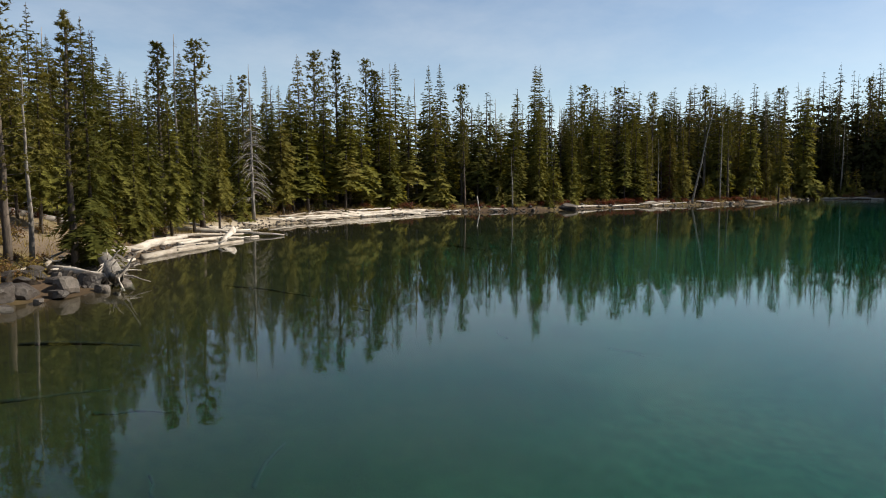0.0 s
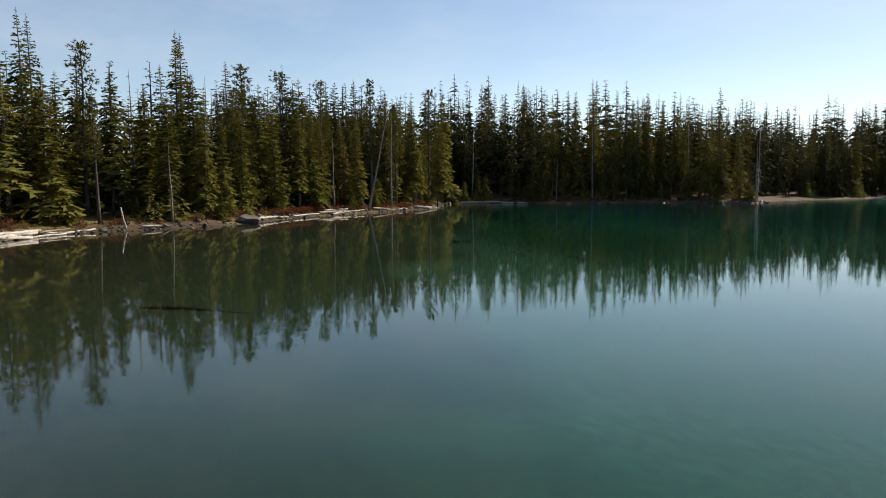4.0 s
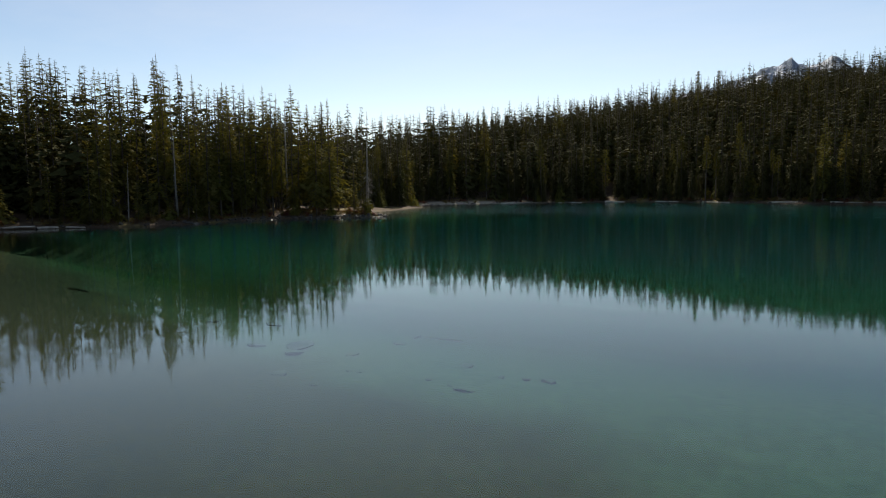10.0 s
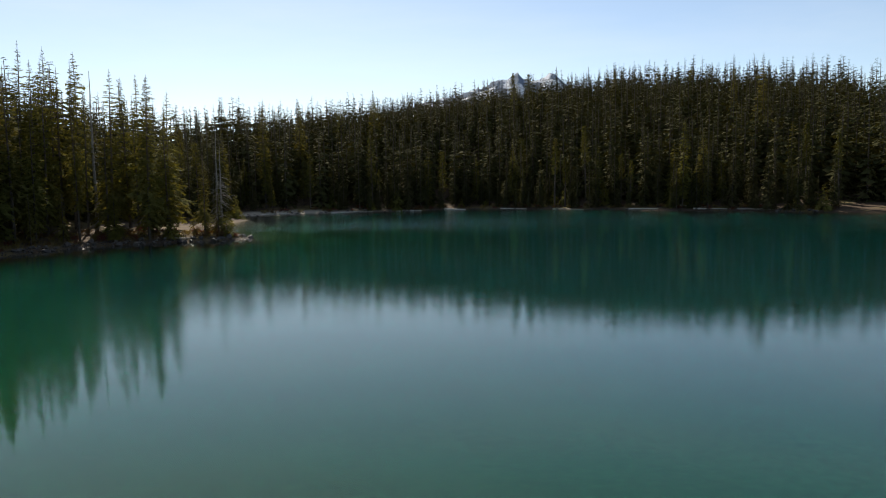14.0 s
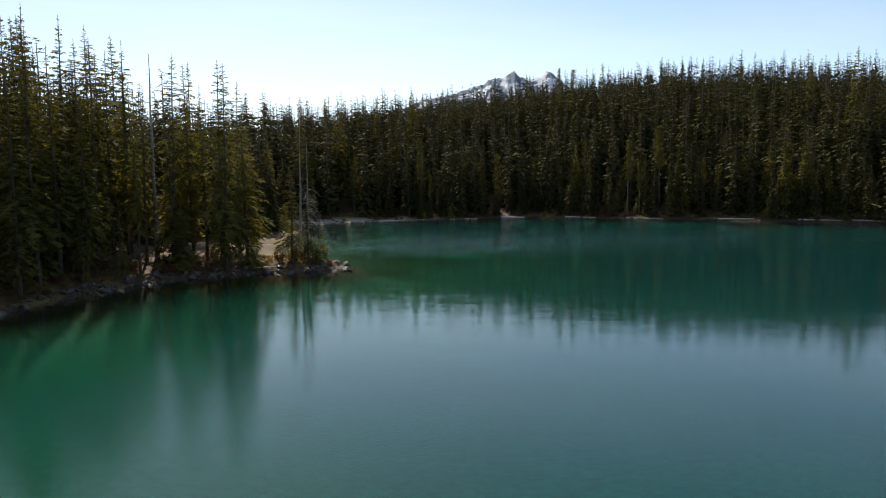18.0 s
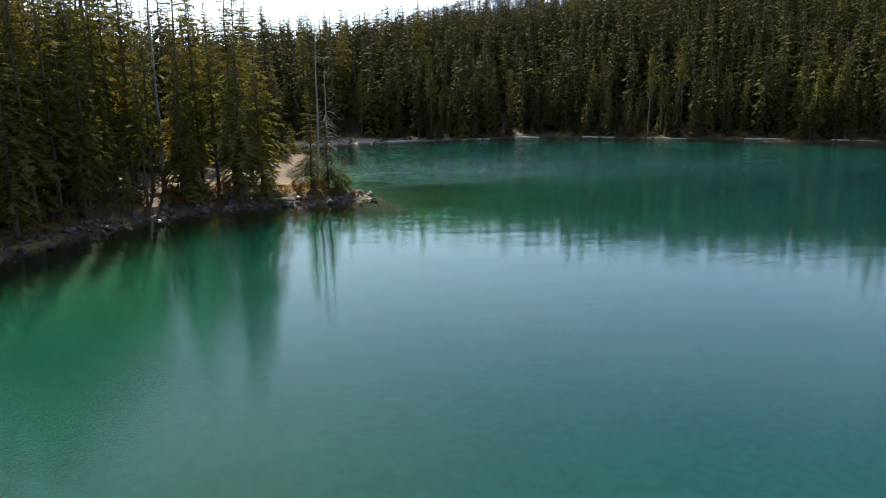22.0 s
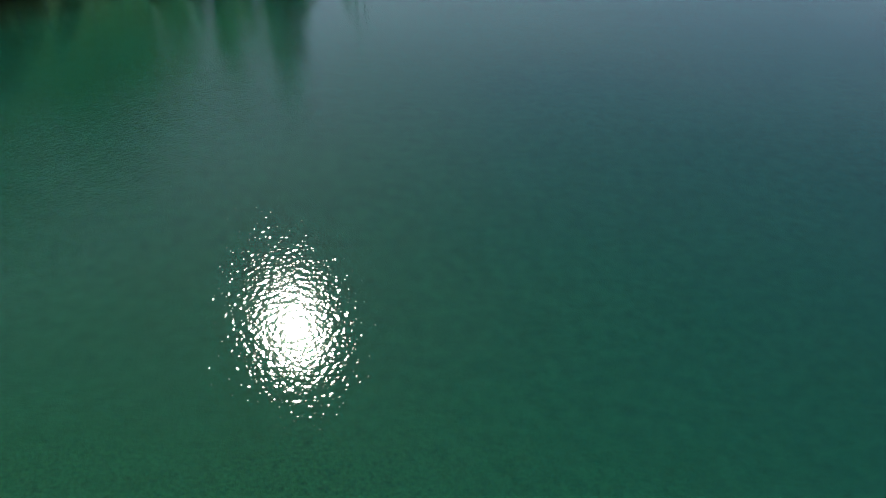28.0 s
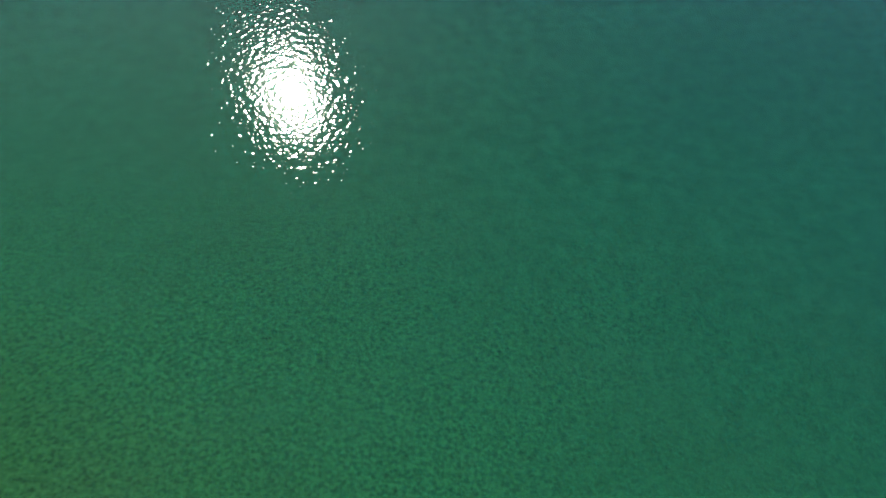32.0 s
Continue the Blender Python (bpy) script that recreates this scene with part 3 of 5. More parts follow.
FAR_BANK = [
    (-38.2, 143.7, 26.2, "n"), (-30.4, 153.3, 25.9, "n"), (-23.8, 178.3, 20.3, "n"), (-13.8, 185.6, 21.8, "n"), (-3.8, 191.9, 19.9, "s"), (5.9, 200.7, 18.9, "s"),
    (12.3, 203.3, 19.3, "s"), (23.3, 212.9, 21, "n"), (32.2, 204.1, 22, "p"), (38.9, 216.7, 20.6, "p"), (53, 210.1, 20.2, "n"), (57.5, 202.8, 19.8, "s"),
    (66.4, 201.7, 21.5, "n"), (72, 201, 21.5, "s"), (76.7, 200.4, 21.6, "s"), (80.7, 195.2, 19.9, "s"), (87.1, 177.3, 21.2, "s"), (86, 165.1, 20.4, "s"),
    (92.9, 165.6, 21, "n"), (91.8, 148, 23.2, "s"), (89.3, 137.9, 27.4, "n"), (86.5, 128, 27.8, "s"),
]
LANDMARKS = [
    (-9.2, -62, 21.2, "n"), (-6.5, -77.6, 20.7, "n"), (-51.3, 34, 24.5, "n"), (-80.7, 31.2, 18.8, "n"), (-44.8, 66.2, 24.5, "n"), (48.7, 218.9, 22.2, "n"),
    (103, 237.5, 17.6, "s"), (96.6, 259.5, 18.1, "s"), (-34.5, 63.9, 22.4, "n"), (-41.1, 40.6, 22, "s"), (-40, 38.1, 21.6, "s"), (-22.6, 39.6, 18.9, "b"),
]

KINDS = {"s": "spruce", "n": "spire", "p": "pine", "r": "pine", "l": "spruce", "d": "snag", "a": "snag", "b": "slim"}


def tube(points, radii, sides):
    """A tapered round rod along the points: its corners and faces."""
    p = np.array(points, float)
    way = np.gradient(p, axis=0)
    way /= np.linalg.norm(way, axis=1, keepdims=True) + 1e-9
    ref = np.where(np.abs(way[:, 2:3]) > 0.9, [[1.0, 0, 0]], [[0, 0, 1.0]])
    a = np.cross(way, ref)
    a /= np.linalg.norm(a, axis=1, keepdims=True) + 1e-9
    b = np.cross(way, a)
    k = np.arange(sides) * 2 * math.pi / sides
    ring = p[:, None] + np.array(radii)[:, None, None] * (np.cos(k)[None, :, None] * a[:, None] + np.sin(k)[None, :, None] * b[:, None])
    n, faces = len(p), []
    for i in range(n - 1):
        for j in range(sides):
            q = (j + 1) % sides
            faces.append((i * sides + j, i * sides + q, (i + 1) * sides + q, (i + 1) * sides + j))
    faces.append(tuple(range(sides))[::-1])
    faces.append(tuple((n - 1) * sides + j for j in range(sides)))
    return ring.reshape(-1, 3), faces


class Shape:
    """Gathers corners and faces of one mesh."""

    def __init__(self):
        self.v, self.f, self.n = [], [], 0

    def add(self, verts, faces):
        self.v.append(np.asarray(verts, float))
        self.f += [tuple(i + self.n for i in f) for f in faces]
        self.n += len(verts)

    def mesh(self, name, mat, smooth=False):
        return mesh_from(name, np.concatenate(self.v), self.f, mat, smooth)

    def arrays(self):
        return np.concatenate(self.v), self.f


def trunk_line(rng, h, lean=0.012):
    z = np.linspace(-0.35, h, 9)
    sway = np.cumsum(rng.normal(0, lean * h / 8, (9, 2)), 0)
    sway -= sway[:1]
    return np.column_stack([sway, z])


def sprays(rng, roots, turns, lengths, rise, droop, twigs, leaf):
    """Boughs: each a midrib set on both sides with small pointed sprays of needles, and some that hang below it. Gives their triangles."""
    out = np.stack([np.cos(turns), np.sin(turns), 0 * turns], 1)[:, None]
    side = np.stack([-np.sin(turns), np.cos(turns), 0 * turns], 1)[:, None]
    up = np.array([0, 0, 1.0])

    def at(s):
        k = lengths[:, None, None]
        return roots[:, None] + out * k * s[..., None] * (1 - 0.08 * s[..., None]) + up * k * (rise[:, None] * s - droop[:, None] * s * s)[..., None]

    n = len(roots)
    tris = []
    for sign in (-1.0, 1.0, 0.0) if twigs > 3 else (-1.0, 1.0):
        m = twigs if sign else max(2, twigs // 2)
        s = 0.06 + 0.92 * (np.arange(m) + rng.uniform(-0.35, 0.35, (n, m))) / m
        s = np.clip(s, 0.0, 1.02)
        reach = ((0.34 * lengths[:, None] * (0.30 + 1.5 * s * (1.12 - s)) + 0.10) * rng.uniform(0.65, 1.35, (n, m)) * leaf)[..., None]
        hang = rng.uniform(-0.12, 0.55, (n, m))[..., None] if sign else rng.uniform(0.5, 0.85, (n, m))[..., None]
        root = at(s)
        edge = at(s + 0.92 / m * 0.95)
        swing = sign if sign else rng.uniform(-0.35, 0.35, (n, m, 1))
        tip = (root + edge) / 2 + swing * side * reach * (1 - 0.3 * hang) + out * reach * rng.uniform(0.25, 0.75, (n, m, 1)) - up * hang * reach
        tris.append(np.stack([root, tip, edge], 2).reshape(-1, 3, 3))
    w = (0.05 * lengths + 0.03)[:, None, None]
    mid, end = at(np.full((n, 1), 0.72)), at(np.full((n, 1), 1.10))
    tris.append(np.stack([mid + side * w, mid - side * w - up * w, end], 2).reshape(-1, 3, 3))
    return np.concatenate(tris)


def conifer_parts(seed, h, width, bare, levels, boughs, twigs, spire=0.0, gaps=0.12, wood=True, leaf=1.0):
    """Trunk and crown of a spruce or hemlock h metres high: tiers of boughs, each tier of its own length, with gaps."""
    rng = np.random.default_rng(seed)
    line = trunk_line(rng, h)
    thick = 0.0075 * h + 0.04
    trunk = Shape()
    trunk.add(*tube(line, thick * np.linspace(1.05, 0.08, 9), 7))
    roots, turns, lengths, rise, droop = [], [], [], [], []
    lobe = rng.uniform(0, 6.28, 3)
    for i in range(levels):
        s = np.clip((i + rng.uniform(-0.3, 0.3)) / levels, 0, 0.995)
        z = h * (bare + (0.995 - bare) * s)
        full = 1.22 * (1 - s) ** (0.66 + spire) * min(1.0, 0.72 + 1.6 * s) + 0.07 * (1 - s) ** 0.5
        full *= (1 + 0.14 * math.sin(9 * s + lobe[0])) * rng.uniform(0.72, 1.16)
        count = max(5, round(boughs * (1 - 0.35 * s)))
        start = rng.uniform(0, 6.28)
        for j in range(count):
            if rng.random() < gaps:
                continue
            k = start + 6.283 * (j + rng.uniform(-0.3, 0.3)) / count
            roots.append((np.interp(z, line[:, 2], line[:, 0]), np.interp(z, line[:, 2], line[:, 1]), z + rng.uniform(-0.35, 0.35) * h * 0.95 / levels))
            turns.append(k)
            lengths.append(width * full * rng.uniform(0.7, 1.2) * (1 + 0.16 * math.cos(k - lobe[1]) + 0.10 * math.cos(2 * k + 14 * s + lobe[2])))
            rise.append(0.06 + 0.55 * s ** 2 + rng.uniform(-0.08, 0.10))
            droop.append(0.24 + 0.26 * (1 - s) + rng.uniform(-0.10, 0.16))
    if not wood:
        droop = [q + 0.3 for q in droop]
    tris = sprays(rng, np.array(roots), np.array(turns), np.array(lengths), np.array(rise), np.array(droop), twigs, leaf)
    crown = Shape()
    crown.add(tris.reshape(-1, 3), [(3 * i, 3 * i + 1, 3 * i + 2) for i in range(len(tris))])
    if wood:
        for i in range(16):
            z = h * rng.uniform(0.04, max(bare, 0.1) + 0.15)
            k, r = rng.uniform(0, 6.28), rng.uniform(0.4, 1.2)
            c = np.array([np.interp(z, line[:, 2], line[:, 0]), np.interp(z, line[:, 2], line[:, 1]), z])
            e = c + np.array([math.cos(k) * r, math.sin(k) * r, -0.3 * r])
            trunk.add(*tube([c, (c + e) / 2 + [0, 0, 0.06], e], [0.03, 0.02, 0.008], 3))
    return trunk, crown


def pine_parts(seed, h, width, bare, rounded):
    """A lodgepole pine: long bare stem with dead twigs, rising limbs that end in needle tufts."""
    rng = np.random.default_rng(seed)
    line = trunk_line(rng, h, 0.016)
    thick = 0.010 * h + 0.05
    trunk, crown = Shape(), Shape()
    trunk.add(*tube(line, thick * np.linspace(1.0, 0.14, 9), 7))

    def stem(z):
        return np.array([np.interp(z, line[:, 2], line[:, 0]), np.interp(z, line[:, 2], line[:, 1]), z])

    for i in range(16):
        z, k, r = h * rng.uniform(0.15, bare + 0.1), rng.uniform(0, 6.28), rng.uniform(0.3, 1.1)
        c = stem(z)
        trunk.add(*tube([c, c + np.array([math.cos(k) * r, math.sin(k) * r, rng.uniform(-0.3, 0.1)])], [0.025, 0.006], 3))
    limbs = 62 if rounded else 54
    for i in range(limbs):
        s = (i + rng.random()) / limbs
        z = h * (bare + (0.99 - bare) * s)
        c = stem(z)
        full = (1 - s) ** 0.5 * min(1, 0.5 + 2 * s) if rounded else (1 - s) ** 0.75 * min(1, 0.45 + 2 * s)
        length = width * (full + 0.12) * rng.uniform(0.5, 1.2)
        k = i * 2.4 + rng.uniform(-0.4, 0.4)
        d = np.array([math.cos(k), math.sin(k), 0.18 + 0.5 * s])
        end = c + d * length
        trunk.add(*tube([c, (c + end) / 2 - [0, 0, 0.05 * length], end], [0.035, 0.022, 0.008], 3))
        for q in range(9):
            at = c + d * length * rng.uniform(0.22, 1.05) + rng.normal(0, 0.20, 3) * (0.5 + length * 0.4)
            verts, faces = [], []
            for w in range(9):
                way = rng.normal(0, 1, 3) + d * 0.9
                way /= np.linalg.norm(way)
                across = np.cross(way, rng.normal(0, 1, 3))
                across /= np.linalg.norm(across) + 1e-9
                n = len(verts)
                size = rng.uniform(0.18, 0.38)
                verts += [at + across * 0.05, at - across * 0.05, at + way * size]
                faces.append((n, n + 1, n + 2))
            crown.add(verts, faces)
    return trunk, crown


def snag_parts(seed, h, arching):
    """A dead tree: bare silver stem with broken, drooping branches and a sparse broken top."""
    rng = np.random.default_rng(seed)
    line = trunk_line(rng, h, 0.018)
    thick = 0.009 * h + 0.05
    trunk, boughs = Shape(), []
    trunk.add(*tube(line, thick * np.linspace(1.0, 0.10, 9), 7))
    for i in range(90 if arching else 44):
        z = h * (rng.uniform(0.14, 0.64) if arching and i % 4 else rng.uniform(0.12, 0.97))
        s = z / h
        c = np.array([np.interp(z, line[:, 2], line[:, 0]), np.interp(z, line[:, 2], line[:, 1]), z])
        k, r = rng.uniform(0, 6.28), rng.uniform(0.35, 1.0) * (1.1 - 0.8 * s) * (3.3 if arching and 0.15 < s < 0.62 else 1.15)
        d = np.array([math.cos(k), math.sin(k), 0])
        pts = [c + d * r * q + np.array([0, 0, (0.12 * q - (0.75 if arching else 0.4) * q * q) * r]) for q in (0, 0.35, 0.7, 1.0)]
        wide = 1.9 if arching else 1.2
        bough = Shape()
        boughs.append(bough)
        bough.add(*tube(pts, [0.032 * wide, 0.024 * wide, 0.016 * wide, 0.006 * wide], 3))
        if rng.random() < 0.6:
            e = pts[2] + (d + rng.normal(0, 0.5, 3)) * 0.35 * r
            bough.add(*tube([pts[1], e], [0.014, 0.005], 3))
    return trunk, boughs


TREE_WORDS = {
    "spruce": ("spruce_tree", "dark green spruce with drooping dense boughs on the lake shore", "spruce tree"),
    "spire": ("hemlock_tree", "tall narrow dark green hemlock with a thin pointed top", "hemlock tree"),
    "slim": ("spruce_tree", "slender dark green spruce with a bare lower trunk beside the lake", "spruce tree"),
    # no other species: a far-bank spruce with back-lit shade put into its needle colour
    "backlit": ("fir_tree", "far bank spruce with dense boughs, needles toned dark for back-lit shade", "fir tree"),
    "pine": ("pine_tree", "lodgepole pine with a long bare stem and tufted olive crown", "pine tree"),
    "snag": ("dead_tree", "bare silver grey dead tree with broken drooping branches", "dead tree"),
    "sapling": ("young_spruce", "small bright green young spruce at the forest edge", "young spruce"),
    "red": ("browned_spruce", "dying spruce with rust brown needles", "dying spruce"),
}
BASE_HEIGHT = 20.0


def tree_thing(kind, trunk, crown, crown_mat, crown_name="crown"):
    name, label, category = TREE_WORDS[kind]
    root = tagged(new(name), label, category, "trees round the lake")
    part("trunk", trunk.mesh(name + "_trunk", DEAD_WOOD if kind == "snag" else BARK, True), root)
    for piece in crown if kind == "snag" else [crown]:
        part(crown_name, piece.mesh(name + "_" + crown_name, crown_mat), root)
    root.location = (0, 0, -200)
    return root


MODELS = {
    "spruce": [tree_thing("spruce", *conifer_parts(10 + i, 20, w, b, 48, 8, 5, 0.0, g), NEEDLES)
               for i, (w, b, g) in enumerate(((2.1, 0.05, 0.06), (1.8, 0.10, 0.08), (2.6, 0.05, 0.08), (2.0, 0.22, 0.12), (1.7, 0.08, 0.06), (2.2, 0.16, 0.10)))],
    "near": [tree_thing("spruce", *conifer_parts(120 + i, 20, w, b, 66, 9, 12, 0.05, 0.05, True, 0.72), NEEDLES) for i, (w, b) in enumerate(((2.2, 0.05), (1.9, 0.12), (2.0, 0.2)))],
    "spire": [tree_thing("spire", *conifer_parts(30 + i, 20, w, b, 50, 7, 5, 0.10, g), HEMLOCK_SHADE_NEEDLES)
              for i, (w, b, g) in enumerate(((2.1, 0.08, 0.10), (1.8, 0.14, 0.14), (2.2, 0.06, 0.10), (1.7, 0.22, 0.18)))],
    # slim spruces take the darker needles, their back-lit shade being in the colour
    "slim": [tree_thing("slim", *conifer_parts(140 + i, 20, w, b, 46, 7, 9, 0.04, g, True, 0.72), HEMLOCK_SHADE_NEEDLES)
             for i, (w, b, g) in enumerate(((1.8, 0.10, 0.18), (1.55, 0.18, 0.22), (1.9, 0.05, 0.16), (1.5, 0.26, 0.24), (2.1, 0.10, 0.14)))],
    "backlit": [tree_thing("backlit", *conifer_parts(160 + i, 20, w, b, 44, 7, 5, 0.08, g), SHADED_NEEDLES)
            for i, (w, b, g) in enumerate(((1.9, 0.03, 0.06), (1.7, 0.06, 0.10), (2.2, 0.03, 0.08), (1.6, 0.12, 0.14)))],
    "pine": [tree_thing("pine", *pine_parts(50 + i, 20, w, b, r), PINE_NEEDLES)
             for i, (w, b, r) in enumerate(((1.8, 0.34, False), (2.0, 0.26, True), (1.5, 0.48, False), (2.1, 0.20, True)))],
    "snag": [tree_thing("snag", *snag_parts(70 + i, 20, i == 1), DEAD_WOOD, "branch") for i in range(4)],
    "sapling": [tree_thing("sapling", *conifer_parts(90 + i, 20, 5.0, 0.0, 20, 8, 5, 0.1, 0.1, False, 0.9), NEEDLES) for i in range(3)],
    "red": [tree_thing("red", *conifer_parts(95, 20, 1.8, 0.1, 36, 7, 7, 0.1, 0.35), RED_NEEDLES, "crown")],
}
rnd = random.Random(4)
PLACED = []


def plant(kind, x, y, h, wide=1.0, model=None, lean=1.2):
    """Stands a tree of that height on the ground."""
    models = MODELS[kind]
    m = models[model % len(models)] if model is not None else rnd.choice(models)
    k = h / BASE_HEIGHT
    w = k ** 0.86 * wide * rnd.uniform(0.9, 1.12)
    turn = pose(x, y, float(ground_height(x, y)) - 0.05, rnd.uniform(-lean, lean), rnd.uniform(-lean, lean), rnd.uniform(0, 360))
    PLACED.append((x, y, h))
    return copy_thing(m, turn @ Matrix.Diagonal((w, w, k, 1)))


for stretch in (NEAR_SHORE, BAR_SHORE, WEST_BANK, WEST_CAPE, COVE, NORTH_BANK, POINT, FAR_BANK, LANDMARKS):
    for x, y, h, letter in stretch:
        h = h - 0.9 * float(mound(x, y))
        close = stretch is NEAR_SHORE and letter in "sln"
        slim = stretch in (COVE, NORTH_BANK, POINT) and letter in "sn"
        plant("near" if close else "slim" if slim else "backlit" if stretch is FAR_BANK and letter == "s" else KINDS[letter], x, y, h, 0.9 if close else 0.95 if letter == "b" else 1.2 if y < -30 and letter in "snpl" else 1.0, {"r": 1, "b": 4, "a": 1, "l": 2 if close else 3}.get(letter))

# the tip of the wooded point
for x, y, h, kind in ((-17.5, 43.6, 9.5, "slim"), (-16.2, 44.8, 6.5, "slim"), (-21.6, 42.8, 14.5, "slim"), (-14.8, 43.6, 3.6, "sapling"),
                      (-23.4, 41.6, 5.0, "slim"), (-20.8, 41.4, 3.2, "sapling"), (-26.2, 38.6, 6.0, "spruce")):
    plant(kind, x, y, h, 1.1 if kind != "sapling" else 1.0)

# ---- the rest of the front of the forest ----
SHORE_WAY = np.roll(SHORE, -1, 0) - SHORE
SHORE_AT = np.concatenate([[0], np.cumsum(np.linalg.norm(SHORE_WAY, axis=1))])


def shore_place(s, inland):
    """A point s metres along the shore from its start and so many metres inland."""
    s = s % SHORE_AT[-1]
    i = int(np.searchsorted(SHORE_AT, s, side="right")) - 1
    way = SHORE_WAY[i] / (np.linalg.norm(SHORE_WAY[i]) + 1e-9)
    p = SHORE[i] + way * (s - SHORE_AT[i])
    return p[0] - way[1] * inland, p[1] + way[0] * inland


def stretch_of(x0, y0, x1, y1):
    """The shore's lengths nearest to two places."""
    return [float(SHORE_AT[np.argmin(((SHORE - q) ** 2).sum(1))]) for q in ((x0, y0), (x1, y1))]


def clear_of(x, y, gap):
    return all((x - a) ** 2 + (y - b) ** 2 > gap * gap for a, b, _ in PLACED)


def skyline(y):
    """Usual height of the forest from south to north."""
    return float(np.interp(y, [-110, -80, -60, -20, 10, 60, 260], [14, 14, 17, 19.5, 21.5, 21, 19.5]))


def on_beach(x, y):
    return ((x + 28) / 15) ** 2 + ((y - 126) / 13) ** 2 < 1


def fringe(a, b, count, near, far, low, high, gap, kinds, wide=1.0):
    for _ in range(count):
        x, y = shore_place(rnd.uniform(a, b), rnd.uniform(near, far))
        if float(shore_distance(x, y)) < (6 if on_beach(x, y) else near * 0.7) or not clear_of(x, y, gap):
            continue
        plant(rnd.choice(kinds), x, y, skyline(y) * rnd.uniform(low, high), wide)


LEFT, CAPE = stretch_of(88, -76, -19, -23)
fringe(LEFT + 28, CAPE, 70, 2.5, 9, 0.45, 0.85, 1.9, ["spruce", "spruce", "spire", "pine", "pine", "snag", "red"])
fringe(LEFT - 6, LEFT + 28, 30, 6, 15, 0.55, 0.9, 2.0, ["spruce", "pine", "spire", "snag"])
fringe(LEFT, CAPE, 100, 6, 16, 0.6, 0.95, 1.8, ["spruce", "spire", "pine", "spruce", "snag", "spruce"])
fringe(LEFT + 16, CAPE, 50, 1.8, 6, 0.08, 0.26, 1.0, ["sapling"])
COVE_A, POINT_B = stretch_of(-24, -19, -12.3, 43.6)
fringe(COVE_A, POINT_B - 24, 36, 2.5, 10, 0.4, 0.85, 2.2, ["slim", "slim", "snag", "slim"])
fringe(POINT_B - 24, POINT_B, 3, 4, 9, 0.4, 0.7, 2.4, ["slim", "slim", "snag"])
fringe(COVE_A, POINT_B - 8, 40, 1.2, 3.5, 0.12, 0.35, 1.3, ["slim"])
fringe(COVE_A, POINT_B - 24, 30, 1.5, 6, 0.1, 0.3, 1.0, ["sapling"])
BEACH_A, EAST_B = stretch_of(-27, 80, 84, 90)
fringe(BEACH_A, EAST_B, 170, 2.5, 12, 0.45, 0.95, 2.0, ["backlit", "backlit", "spire", "backlit", "backlit", "pine"])
fringe(BEACH_A + 34, EAST_B, 70, 0.8, 4, 0.25, 0.6, 1.5, ["backlit"])
fringe(BEACH_A, EAST_B, 40, 1.5, 6, 0.1, 0.3, 1.0, ["sapling"])


# ---- deep woods that nobody could count ----
def woods(levels, boughs, twigs, leaf, seed, wide):
    """A few model trees of the deep woods: crown and trunk as arrays."""
    made = []
    for i in range(5):
        c = conifer_parts(seed + i, 20, (1.9, 2.1, 1.8, 2.0, 2.3)[i] * wide, 0.05, levels, boughs, twigs, (0.0, 0.15, 0.2, 0.1, 0.05)[i], 0.06, False, leaf)[1]
        cv, cf = c.arrays()
        tv, tf = tube([(0, 0, -0.3), (0.05, 0, 9), (0, 0.05, 19)], [0.24, 0.16, 0.03], 4)
        tri = [f for q in tf[:-2] for f in ((q[0], q[1], q[2]), (q[0], q[2], q[3]))]
        made.append(((cv, np.array(cf)), (tv, np.array(tri))))
    return made


